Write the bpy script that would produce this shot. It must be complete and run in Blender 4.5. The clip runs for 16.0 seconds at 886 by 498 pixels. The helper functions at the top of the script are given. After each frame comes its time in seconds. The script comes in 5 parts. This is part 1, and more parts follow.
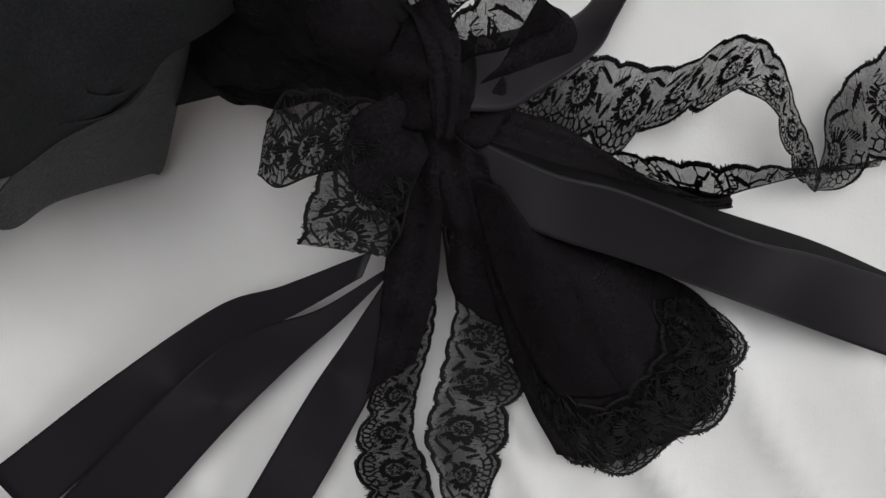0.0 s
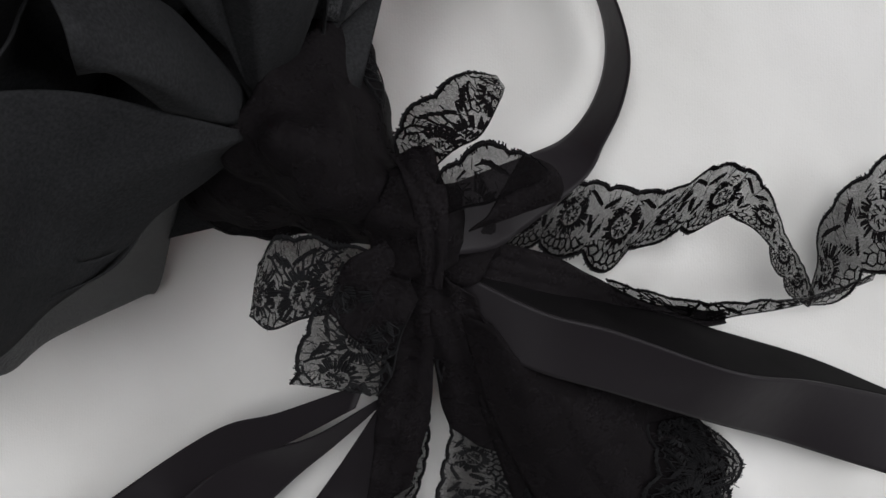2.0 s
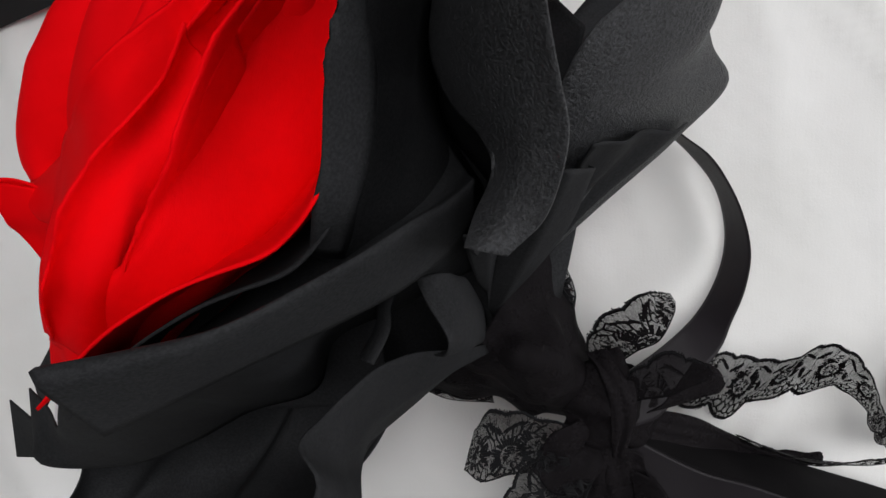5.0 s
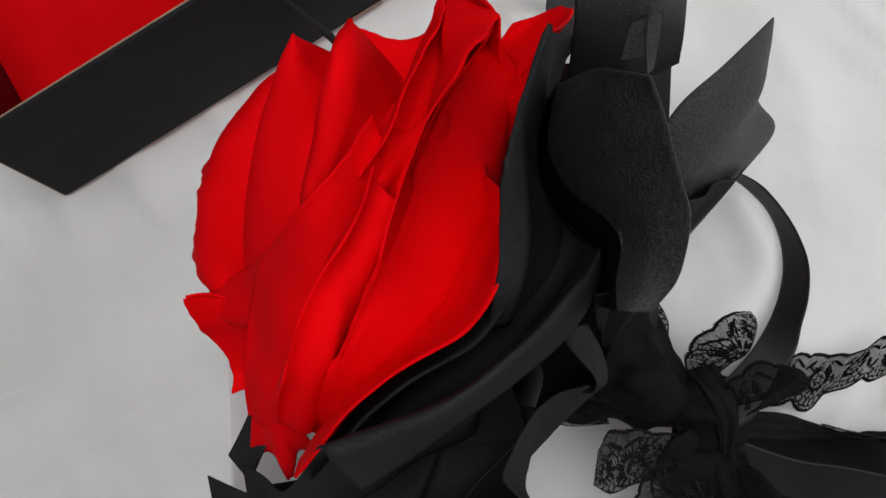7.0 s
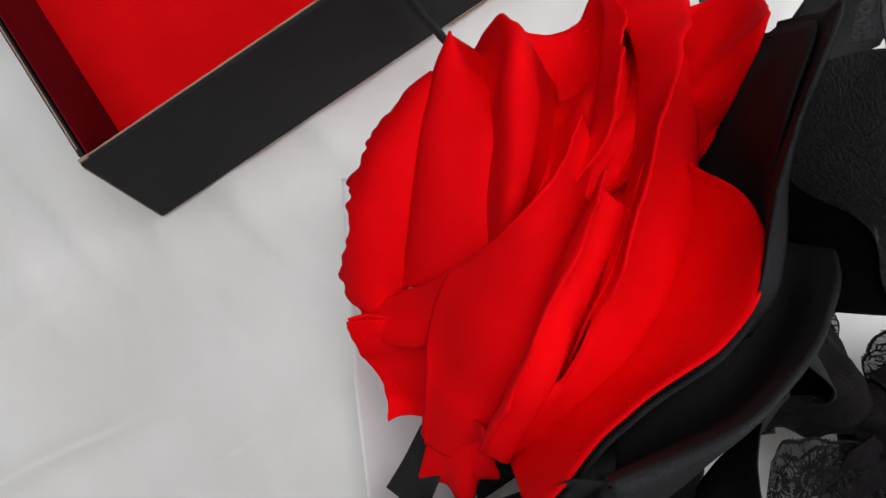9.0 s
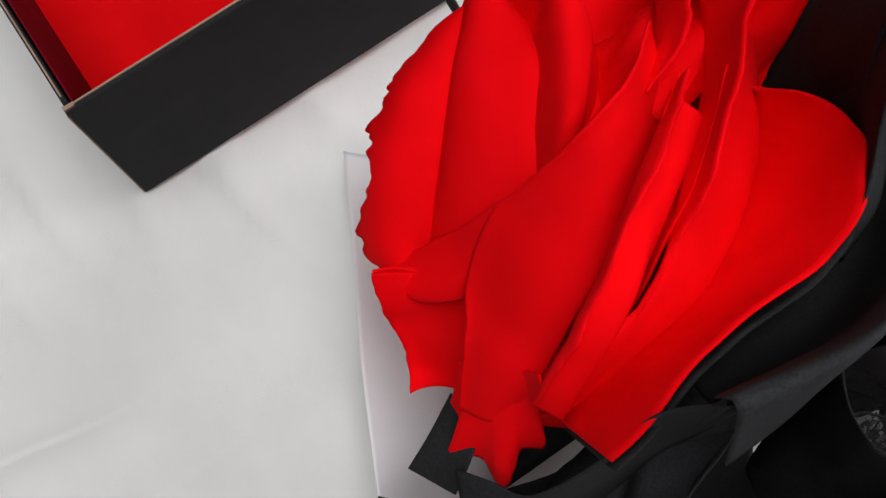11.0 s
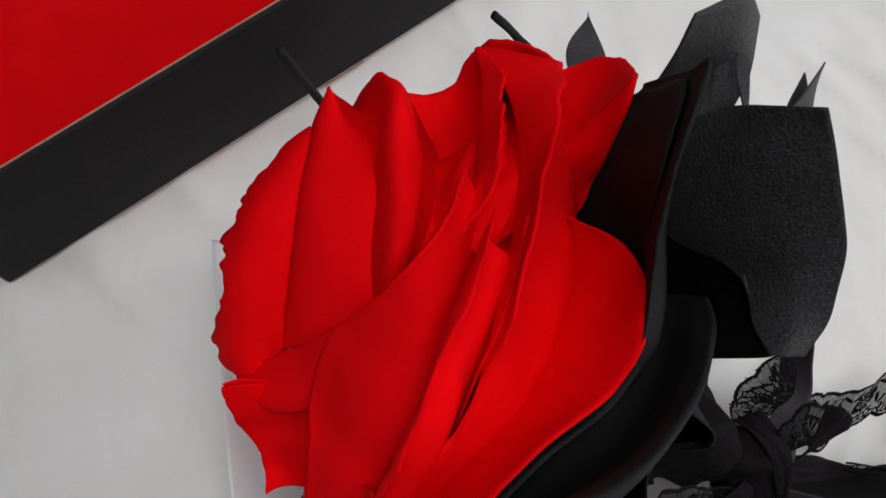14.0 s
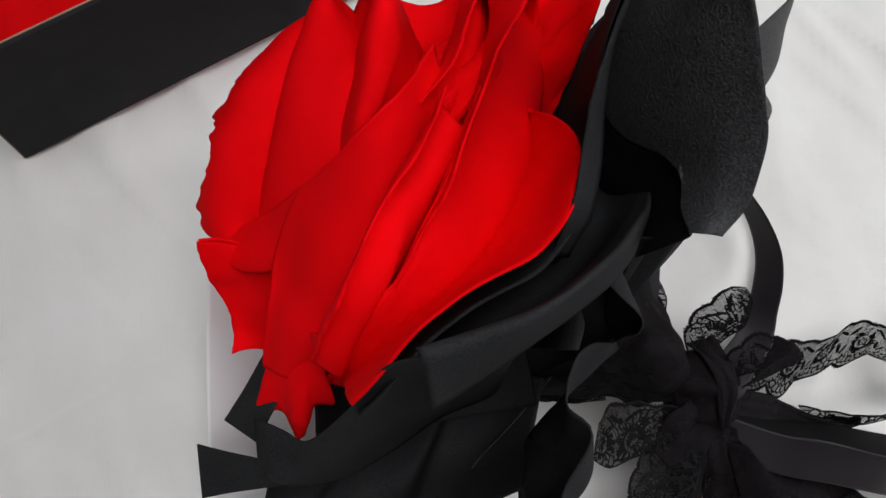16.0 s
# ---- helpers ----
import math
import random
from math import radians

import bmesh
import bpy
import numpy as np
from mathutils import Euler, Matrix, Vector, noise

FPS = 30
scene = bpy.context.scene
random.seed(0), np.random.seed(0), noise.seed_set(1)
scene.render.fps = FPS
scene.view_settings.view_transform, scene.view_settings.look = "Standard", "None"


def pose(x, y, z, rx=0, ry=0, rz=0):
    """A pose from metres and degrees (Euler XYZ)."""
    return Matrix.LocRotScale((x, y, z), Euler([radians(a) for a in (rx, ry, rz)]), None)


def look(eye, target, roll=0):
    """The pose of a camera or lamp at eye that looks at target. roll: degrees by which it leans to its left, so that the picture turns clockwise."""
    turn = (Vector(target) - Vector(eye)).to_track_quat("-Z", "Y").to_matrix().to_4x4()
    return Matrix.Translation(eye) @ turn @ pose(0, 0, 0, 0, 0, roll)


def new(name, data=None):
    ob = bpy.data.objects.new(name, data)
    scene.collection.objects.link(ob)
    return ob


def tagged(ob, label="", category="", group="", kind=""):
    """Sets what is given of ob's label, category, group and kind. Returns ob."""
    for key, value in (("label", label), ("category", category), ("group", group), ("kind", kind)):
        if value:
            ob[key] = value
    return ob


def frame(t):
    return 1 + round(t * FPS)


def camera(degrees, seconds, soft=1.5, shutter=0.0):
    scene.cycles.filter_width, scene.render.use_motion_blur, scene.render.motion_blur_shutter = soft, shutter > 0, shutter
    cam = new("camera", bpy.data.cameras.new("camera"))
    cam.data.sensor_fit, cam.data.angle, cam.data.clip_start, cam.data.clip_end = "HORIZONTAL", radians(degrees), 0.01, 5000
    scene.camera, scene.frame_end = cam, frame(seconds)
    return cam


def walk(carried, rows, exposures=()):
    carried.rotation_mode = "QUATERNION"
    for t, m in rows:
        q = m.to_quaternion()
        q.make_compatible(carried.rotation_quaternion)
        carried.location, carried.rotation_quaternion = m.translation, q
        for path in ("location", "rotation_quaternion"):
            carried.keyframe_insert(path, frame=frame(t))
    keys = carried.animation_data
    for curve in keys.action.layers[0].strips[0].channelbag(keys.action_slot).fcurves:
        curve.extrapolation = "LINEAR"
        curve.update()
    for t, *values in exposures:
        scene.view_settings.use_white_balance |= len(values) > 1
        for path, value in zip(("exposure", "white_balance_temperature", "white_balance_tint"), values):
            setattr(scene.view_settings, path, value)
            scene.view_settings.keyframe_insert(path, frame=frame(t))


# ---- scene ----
cam = camera(58.0, 16.0)
PATH = [
    (0, (0.037, 0.002, 0.371), (-0.041, 0.07, -1.626), -47.7),
    (0.5, (0.043, 0.012, 0.36), (-0.041, 0.094, -1.636), -44.9),
    (1, (0.049, 0.026, 0.357), (-0.045, 0.116, -1.639), -45.4),
    (1.5, (0.051, 0.041, 0.361), (-0.051, 0.131, -1.635), -47.9),
    (2, (0.043, 0.052, 0.374), (-0.055, 0.142, -1.621), -47.0),
    (2.5, (0.019, 0.07, 0.395), (-0.07, 0.166, -1.601), -42.6),
    (3, (-0.005, 0.09, 0.414), (-0.098, 0.179, -1.582), -45.4),
    (3.5, (-0.027, 0.107, 0.428), (-0.11, 0.193, -1.568), -42.6),
    (4, (-0.041, 0.109, 0.441), (-0.137, 0.239, -1.553), -36.2),
    (4.2, (-0.047, 0.114, 0.442), (-0.13, 0.226, -1.553), -35.2),
    (6.3, (-0.039, 0.13, 0.532), (-0.106, 0.296, -1.46), -24.2),
    (6.5, (-0.053, 0.133, 0.537), (-0.147, 0.31, -1.453), -31.3),
    (7, (-0.089, 0.139, 0.537), (-0.205, 0.327, -1.451), -38.4),
    (7.5, (-0.117, 0.144, 0.533), (-0.237, 0.349, -1.453), -37.7),
    (8, (-0.138, 0.156, 0.527), (-0.274, 0.376, -1.456), -39.8),
    (8.5, (-0.161, 0.161, 0.523), (-0.277, 0.38, -1.462), -36.5),
    (9, (-0.177, 0.156, 0.515), (-0.262, 0.353, -1.474), -32.6),
    (9.5, (-0.196, 0.138, 0.498), (-0.23, 0.327, -1.492), -20.6),
    (9.7, (-0.2, 0.131, 0.496), (-0.226, 0.329, -1.494), -17.5),
    (11.8, (-0.231, 0.121, 0.469), (-0.078, 0.45, -1.498), 15.5),
    (12, (-0.233, 0.136, 0.474), (-0.05, 0.433, -1.495), 21.3),
    (12.5, (-0.233, 0.15, 0.48), (-0.016, 0.425, -1.489), 27.0),
    (13, (-0.215, 0.155, 0.488), (0.011, 0.46, -1.476), 25.3),
    (13.5, (-0.2, 0.16, 0.5), (0.066, 0.454, -1.461), 30.4),
    (14, (-0.185, 0.152, 0.507), (0.087, 0.462, -1.45), 30.5),
    (14.5, (-0.169, 0.136, 0.513), (0.075, 0.456, -1.447), 28.9),
    (15, (-0.167, 0.122, 0.517), (0.063, 0.432, -1.445), 30.4),
    (15.5, (-0.165, 0.107, 0.519), (0.05, 0.415, -1.445), 29.7),
    (16, (-0.163, 0.096, 0.525), (0.024, 0.4, -1.443), 26.5),
]
EXPOSURES = [(0, -0.26), (1.5, -0.24), (3, -0.22), (4, -0.02), (6.5, -0.26), (8, -0.08), (9, 0.06), (9.5, 0.24), (12, 0.22), (12.5, 0.34), (13, 0.12), (13.5, -0.24), (14, -0.26), (15, -0.14), (16, -0.1)]
walk(cam, [(t, look(eye, target, roll)) for t, eye, target, roll in PATH], EXPOSURES)

# ---- world and light ----
def sky_world():
    world = bpy.data.worlds.new("world")
    scene.world = world
    world.use_nodes = True
    nt = world.node_tree
    sky = nt.nodes.new("ShaderNodeTexSky")
    sky.sky_type, sky.sun_disc, sky.sun_elevation, sky.sun_rotation = "NISHITA", False, radians(38), radians(60)
    back = nt.nodes["Background"]
    back.inputs["Strength"].default_value = 0.12
    nt.links.new(sky.outputs["Color"], back.inputs["Color"])


sky_world()
TOP_X, TOP_Y, TOP_W, ROOM_TOP = -0.05, 0.3, 1.7, 2.5  # unseen opening in the ceiling, added for the overhead key light
lamp = bpy.data.lights.new("added_top_light", "AREA")
lamp.shape, lamp.size, lamp.energy, lamp.color = "SQUARE", TOP_W, 47.0, (1.0, 0.985, 0.98)
top_light = new("added_top_light", lamp)
top_light.matrix_world = look((TOP_X, TOP_Y, ROOM_TOP + 0.06), (TOP_X * 0.7, TOP_Y * 0.7, 0))

SIDE_Y, SIDE_Z, SIDE_W, SIDE_H, ROOM_HALF = 0.25, 1.25, 1.3, 1.3, 1.9  # unseen opening in the east wall, added to let in a side light
side_lamp = bpy.data.lights.new("added_side_light", "AREA")
side_lamp.shape, side_lamp.size, side_lamp.size_y, side_lamp.energy, side_lamp.color = "RECTANGLE", SIDE_W, SIDE_H, 26.0, (1.0, 0.987, 0.985)
side_light = new("added_side_light", side_lamp)
side_light.matrix_world = look((ROOM_HALF + 0.06, SIDE_Y, SIDE_Z), (0, SIDE_Y, 0.3))


# ---- materials ----
def material(name, color, rough=0.8, metal=0.0):
    m = bpy.data.materials.new(name)
    m.use_nodes = True
    b = m.node_tree.nodes["Principled BSDF"]
    b.inputs["Base Color"].default_value = (*color, 1)
    b.inputs["Roughness"].default_value = rough
    b.inputs["Metallic"].default_value = metal
    return m, m.node_tree, b


def coords(nt, scale=1.0, uv=False, stretch=(1, 1, 1)):
    tc, mp = nt.nodes.new("ShaderNodeTexCoord"), nt.nodes.new("ShaderNodeMapping")
    mp.inputs["Scale"].default_value = [scale * s for s in stretch]
    nt.links.new(tc.outputs["UV" if uv else "Object"], mp.inputs["Vector"])
    return mp.outputs["Vector"]


def noise_tex(nt, vec, scale, detail=3, rough=0.5):
    n = nt.nodes.new("ShaderNodeTexNoise")
    n.inputs["Scale"].default_value, n.inputs["Detail"].default_value, n.inputs["Roughness"].default_value = scale, detail, rough
    nt.links.new(vec, n.inputs["Vector"])
    return n.outputs["Fac"]


def ramp(nt, fac, lo, hi, a, b):
    r = nt.nodes.new("ShaderNodeValToRGB")
    r.color_ramp.elements[0].position, r.color_ramp.elements[1].position = lo, hi
    r.color_ramp.elements[0].color, r.color_ramp.elements[1].color = (*a, 1), (*b, 1)
    nt.links.new(fac, r.inputs["Fac"])
    return r.outputs["Color"]


def add_bump(nt, bsdf, facs, base=None):
    last = None
    for fac, strength, dist in facs:
        bp = nt.nodes.new("ShaderNodeBump")
        bp.inputs["Strength"].default_value, bp.inputs["Distance"].default_value = strength, dist
        nt.links.new(fac, bp.inputs["Height"])
        if last:
            nt.links.new(last, bp.inputs["Normal"])
        last = bp.outputs["Normal"]
    nt.links.new(last, bsdf.inputs["Normal"])


def cotton_mat():
    m, nt, b = material("white_cotton", (0.8, 0.8, 0.78), 0.7)
    v = coords(nt)
    nt.links.new(ramp(nt, noise_tex(nt, v, 9, 4), 0.3, 0.75, (0.74, 0.735, 0.71), (0.83, 0.825, 0.81)), b.inputs["Base Color"])
    w = nt.nodes.new("ShaderNodeTexWave")
    w.inputs["Scale"].default_value, w.inputs["Distortion"].default_value = 420, 2
    nt.links.new(v, w.inputs["Vector"])
    add_bump(nt, b, [(noise_tex(nt, v, 9, 3), 0.4, 0.02), (noise_tex(nt, v, 42, 4), 0.12, 0.004), (noise_tex(nt, v, 900, 2), 0.25, 0.0004), (w.outputs["Fac"], 0.12, 0.0003)])
    b.inputs["Sheen Weight"].default_value = 0.15
    return m


def petal_mat():
    m, nt, b = material("red_crepe", (0.75, 0.002, 0.004), 0.8)
    v = coords(nt)
    nt.links.new(ramp(nt, noise_tex(nt, v, 35, 4), 0.3, 0.7, (0.84, 0.0015, 0.004), (0.93, 0.002, 0.006)), b.inputs["Base Color"])
    add_bump(nt, b, [(noise_tex(nt, v, 60, 3), 0.12, 0.004), (noise_tex(nt, coords(nt, 1, True, (260, 2400, 1)), 1, 2), 0.3, 0.0005), (noise_tex(nt, v, 1300, 2), 0.25, 0.0003)])
    b.inputs["Specular IOR Level"].default_value = 0.03
    return m


def paper_mat(name, dark, light, relief, freq=750, spec=0.06, rough=0.75):
    m, nt, b = material(name, (0.02, 0.021, 0.022), rough)
    b.inputs["Specular IOR Level"].default_value = spec
    v = coords(nt)
    tone = ramp(nt, noise_tex(nt, v, 30, 5), 0.3, 0.75, (0.8, 0.8, 0.8), (1.15, 1.15, 1.15))
    fib = noise_tex(nt, v, freq, 4, 0.65)
    grain = ramp(nt, fib, 0.36, 0.68, (dark, dark * 1.02, dark * 1.08), (light, light * 1.02, light * 1.08))
    mix = nt.nodes.new("ShaderNodeMix")
    mix.data_type, mix.blend_type = "RGBA", "MULTIPLY"
    mix.inputs["Factor"].default_value = 1.0
    nt.links.new(grain, mix.inputs["A"])
    nt.links.new(tone, mix.inputs["B"])
    nt.links.new(mix.outputs["Result"], b.inputs["Base Color"])
    add_bump(nt, b, [(noise_tex(nt, v, 45, 4), 0.2, 0.004), (fib, relief, 0.0013)])
    return m


def satin_mat():
    m, nt, b = material("black_satin", (0.0155, 0.0132, 0.0155), 0.48)
    b.inputs["Specular IOR Level"].default_value = 0.2
    v = coords(nt)
    fine = noise_tex(nt, coords(nt, 1, True, (60, 5200, 1)), 1, 2)
    add_bump(nt, b, [(noise_tex(nt, v, 60, 3), 0.12, 0.003), (fine, 0.12, 0.0002)])
    b.inputs["Anisotropic"].default_value = 0.5
    b.inputs["Sheen Weight"].default_value = 0.02
    return m


def thread_mat():
    m, nt, b = material("black_lace_thread", (0.006, 0.006, 0.007), 0.75)
    b.inputs["Specular IOR Level"].default_value = 0.25
    v = coords(nt)
    add_bump(nt, b, [(noise_tex(nt, v, 2600, 2), 0.4, 0.0003)])
    return m


def tulle_mat(name, cover, mottle=0.008, grain=0.0):
    m, nt, b = material(name, (0.004, 0.004, 0.005), 0.8)
    b.inputs["Specular IOR Level"].default_value = 0.1
    tr, mx = nt.nodes.new("ShaderNodeBsdfTransparent"), nt.nodes.new("ShaderNodeMixShader")
    v = coords(nt)
    mul = nt.nodes.new("ShaderNodeMapRange")
    mul.inputs["From Min"].default_value, mul.inputs["From Max"].default_value = 0.35, 0.65
    mul.inputs["To Min"].default_value, mul.inputs["To Max"].default_value = cover - 0.06, min(1.0, cover + 0.06)
    nt.links.new(noise_tex(nt, v, 70, 4), mul.inputs["Value"])
    nt.links.new(ramp(nt, noise_tex(nt, v, 900, 5, 0.7), 0.38, 0.72, (0.004, 0.0027, 0.0034), (mottle, mottle * 0.9, mottle)), b.inputs["Base Color"])
    fine = nt.nodes.new("ShaderNodeMapRange")
    fine.inputs["From Min"].default_value, fine.inputs["From Max"].default_value = 0.38, 0.62
    fine.inputs["To Min"].default_value, fine.inputs["To Max"].default_value = -grain, grain
    nt.links.new(noise_tex(nt, v, 1500, 2), fine.inputs["Value"])
    both = nt.nodes.new("ShaderNodeMath")
    both.operation, both.use_clamp = "ADD", True
    nt.links.new(mul.outputs["Result"], both.inputs[0])
    nt.links.new(fine.outputs["Result"], both.inputs[1])
    nt.links.new(both.outputs["Value"], mx.inputs["Fac"])
    nt.links.new(tr.outputs["BSDF"], mx.inputs[1])
    nt.links.new(b.outputs["BSDF"], mx.inputs[2])
    nt.links.new(mx.outputs["Shader"], nt.nodes["Material Output"].inputs["Surface"])
    add_bump(nt, b, [(noise_tex(nt, v, 55, 4), 0.5, 0.005), (noise_tex(nt, v, 600, 3), 0.4, 0.0007)])
    return m


def card_mat(name, a, c, rough, spec=0.2):
    m, nt, b = material(name, a, rough)
    v = coords(nt)
    nt.links.new(ramp(nt, noise_tex(nt, v, 40, 5), 0.3, 0.75, a, c), b.inputs["Base Color"])
    b.inputs["Specular IOR Level"].default_value = spec
    add_bump(nt, b, [(noise_tex(nt, v, 700, 3), 0.2, 0.0005), (noise_tex(nt, v, 25, 3), 0.1, 0.004)])
    return m


COTTON, RED, PAPER, SATIN, THREAD = cotton_mat(), petal_mat(), paper_mat("black_tissue_paper", 0.018, 0.031, 0.22, 900), satin_mat(), thread_mat()
TULLE, SHEER, NET = tulle_mat("black_tulle", 0.985, 0.012), tulle_mat("sheer_black_net", 0.955, 0.016), tulle_mat("fine_black_net", 0.38, 0.012, 0.06)
# duller, darker black than the satin, for the ribbon fold in shade
RIBBON_SHADED = card_mat("black_ribbon_shaded", (0.005, 0.0045, 0.005), (0.009, 0.008, 0.009), 0.85, 0.1)
CREPE = paper_mat("black_crepe_paper", 0.020, 0.060, 1.0, 750, spec=0.3, rough=0.5)
CARD = card_mat("black_card", (0.010, 0.0095, 0.0105), (0.015, 0.0145, 0.0158), 0.7)
LINING = card_mat("red_card", (0.6, 0.002, 0.004), (0.68, 0.003, 0.005), 0.8, 0.03)
KRAFT = card_mat("kraft_edge", (0.27, 0.18, 0.13), (0.38, 0.27, 0.2), 0.85)
CORD = card_mat("black_cord", (0.012, 0.012, 0.013), (0.02, 0.02, 0.02), 0.75)
# the red lining again, darkened to stand for shade inside the box
SHADED_LINING = card_mat("shaded_red_card", (0.1, 0.002, 0.006), (0.13, 0.003, 0.008), 0.75, 0.05)
WHITE_PAPER = card_mat("white_paper", (0.8, 0.79, 0.8), (0.84, 0.83, 0.84), 0.6)
# tone of the unseen walls, kept dark to limit bounced light
PLASTER = card_mat("wall_paint", (0.09, 0.09, 0.088), (0.11, 0.11, 0.108), 0.9)
WOOD = card_mat("floor_wood", (0.2, 0.13, 0.08), (0.32, 0.21, 0.13), 0.5)


# ---- shape helpers ----
def part(name, data, mat, parent=None, label=""):
    """Links a mesh or bmesh as one object, under a thing if there is one."""
    if isinstance(data, bmesh.types.BMesh):
        me = bpy.data.meshes.new(name)
        data.to_mesh(me)
        data.free()
        data = me
    ob = new(name, data)
    if mat:
        data.materials.append(mat)
    if parent:
        ob.parent = parent
    return tagged(ob, label)


def spline(pts, n):
    """n points along a Catmull-Rom curve through pts, evenly by length."""
    p = np.array(pts, float)
    if len(p) == 2:
        return p[0] + (p[1] - p[0]) * np.linspace(0, 1, n)[:, None]
    q = np.vstack([2 * p[0] - p[1], p, 2 * p[-1] - p[-2]])
    out = []
    for i in range(len(p) - 1):
        a, b, c, d = q[i : i + 4]
        t = np.linspace(0, 1, 24, endpoint=False)[:, None]
        out.append(0.5 * (2 * b + (c - a) * t + (2 * a - 5 * b + 4 * c - d) * t**2 + (3 * b - a - 3 * c + d) * t**3))
    out = np.vstack(out + [p[-1:]])
    s = np.r_[0, np.cumsum(np.linalg.norm(np.diff(out, axis=0), axis=1))]
    at = np.linspace(0, s[-1], n)
    return np.stack([np.interp(at, s, out[:, k]) for k in range(3)], 1)


def loft(curves, nu, nv):
    """A grid (nv, nu, 3) through two or more section curves."""
    rows = np.stack([spline(c, nu) for c in curves])
    if len(curves) == 2:
        v = np.linspace(0, 1, nv)[:, None, None]
        return rows[0] * (1 - v) + rows[1] * v
    return np.stack([spline(rows[:, k], nv) for k in range(nu)], 1)


def normals(g):
    n = np.cross(np.gradient(g, axis=1), np.gradient(g, axis=0))
    return n / (np.linalg.norm(n, axis=-1, keepdims=True) + 1e-9)


def wobble(g, size, scale, seed):
    """Soft uneven dents of that size in metres."""
    off = Vector((seed * 7.3, seed * 3.1, seed * 1.7))
    out = np.empty(g.shape[:2])
    for i in range(g.shape[0]):
        for j in range(g.shape[1]):
            out[i, j] = noise.noise(Vector(g[i, j]) * scale + off)
    return out * size


def grid_mesh(name, g, thick=0.0007, smooth=True):
    """A mesh with thickness from a grid; UV in metres along the grid."""
    nv, nu = g.shape[:2]
    n = normals(g)
    top, low = (g + n * thick / 2).reshape(-1, 3), (g - n * thick / 2).reshape(-1, 3)
    k, faces = nv * nu, []
    for i in range(nv - 1):
        for j in range(nu - 1):
            a = i * nu + j
            faces.append((a, a + 1, a + nu + 1, a + nu))
            faces.append((k + a + nu, k + a + nu + 1, k + a + 1, k + a))
    ring = [j for j in range(nu)] + [i * nu + nu - 1 for i in range(1, nv)]
    ring += [(nv - 1) * nu + j for j in range(nu - 2, -1, -1)] + [i * nu for i in range(nv - 2, 0, -1)]
    for a, b in zip(ring, ring[1:] + ring[:1]):
        faces.append((b, a, k + a, k + b))
    me = bpy.data.meshes.new(name)
    me.from_pydata(np.vstack([top, low]).tolist(), [], faces)
    lu = np.r_[0, np.cumsum(np.linalg.norm(np.diff(g[nv // 2], axis=0), axis=1))]
    lv = np.r_[0, np.cumsum(np.linalg.norm(np.diff(g[:, nu // 2], axis=0), axis=1))]
    uv = np.stack(np.meshgrid(lu, lv), -1).reshape(-1, 2)
    uv = np.vstack([uv, uv])
    idx = np.empty(len(me.loops), int)
    me.loops.foreach_get("vertex_index", idx)
    me.uv_layers.new(name="uv").data.foreach_set("uv", uv[idx].ravel())
    me.polygons.foreach_set("use_smooth", [smooth] * len(me.polygons))
    me.update()
    return me


def cloth_sheet(name, curves, mat, parent, nu=44, nv=18, thick=0.0007, dents=0.0025, scale=18, seed=1, label="", pleats=0, depth=0.002):
    g = loft(curves, nu, nv)
    if pleats:
        v = np.linspace(0, 1, nv)[:, None]
        u = np.linspace(0, 1, nu)[None, :]
        g = g + normals(g) * (depth * np.sin(2 * math.pi * (pleats * v + 0.35 * np.sin(5 * u + seed))) * (0.4 + 0.6 * np.sin(3 * u + 1.3 * seed) ** 2))[..., None]
    g = g + normals(g) * wobble(g, dents, scale, seed)[..., None]
    return part(name, grid_mesh(name, g, thick), mat, parent, label)


def pleated_sheet(name, rays, mat, parent, seed=1, nu=36, steps=5, dents=0.0008):
    """Paper folded along rays that run together, flat between one fold and the next."""
    rows = [spline(r, nu) for r in rays]
    g = [rows[0]]
    for a, b in zip(rows, rows[1:]):
        g += [a + (b - a) * (k / steps) for k in range(1, steps + 1)]
    g = np.stack(g)
    g = g + normals(g) * wobble(g, dents, 20, seed)[..., None]
    return part(name, grid_mesh(name, g), mat, parent)


def petal(rim, base, parent, bulge=0.02, lip=0.006, out=None, ruffle=0.003, seed=1, nu=56, nv=22, mat=None, name="petal", label="", thick=0.0011):
    """A cupped petal from its base line to its rim, swelling outwards and turned back along the rim."""
    r, b = spline(rim, nu), spline(base, nu)
    o = np.array(out if out is not None else (0.25, -0.3, 0.9), float)
    o /= np.linalg.norm(o)
    mid = (r + b) / 2 + o * bulge
    v = np.linspace(0, 1, nv)[:, None, None]
    ctrl = 2 * mid - (r + b) / 2
    g = (1 - v) ** 2 * b + 2 * v * (1 - v) * ctrl + v**2 * r
    roll = np.clip((v - 0.8) / 0.2, 0, 1) ** 2
    g = g + o * lip * roll
    edge = np.array([noise.noise(Vector(p) * 70 + Vector((seed, 0, 0))) + 0.5 * noise.noise(Vector(p) * 170) + 0.22 * noise.noise(Vector(p) * 420) for p in r])
    edge += 2.6 * np.clip(np.array([noise.noise(Vector(p) * 115 + Vector((0, seed, 0))) for p in r]) - 0.22, 0, 1)
    dirn = (r - mid) / (np.linalg.norm(r - mid, axis=1, keepdims=True) + 1e-9)
    g = g + dirn * (edge * ruffle)[None, :, None] * roll
    g = g + normals(g) * wobble(g, 0.0016, 40, seed)[..., None]
    return part(name, grid_mesh(name, g, thick), mat or RED, parent, label)


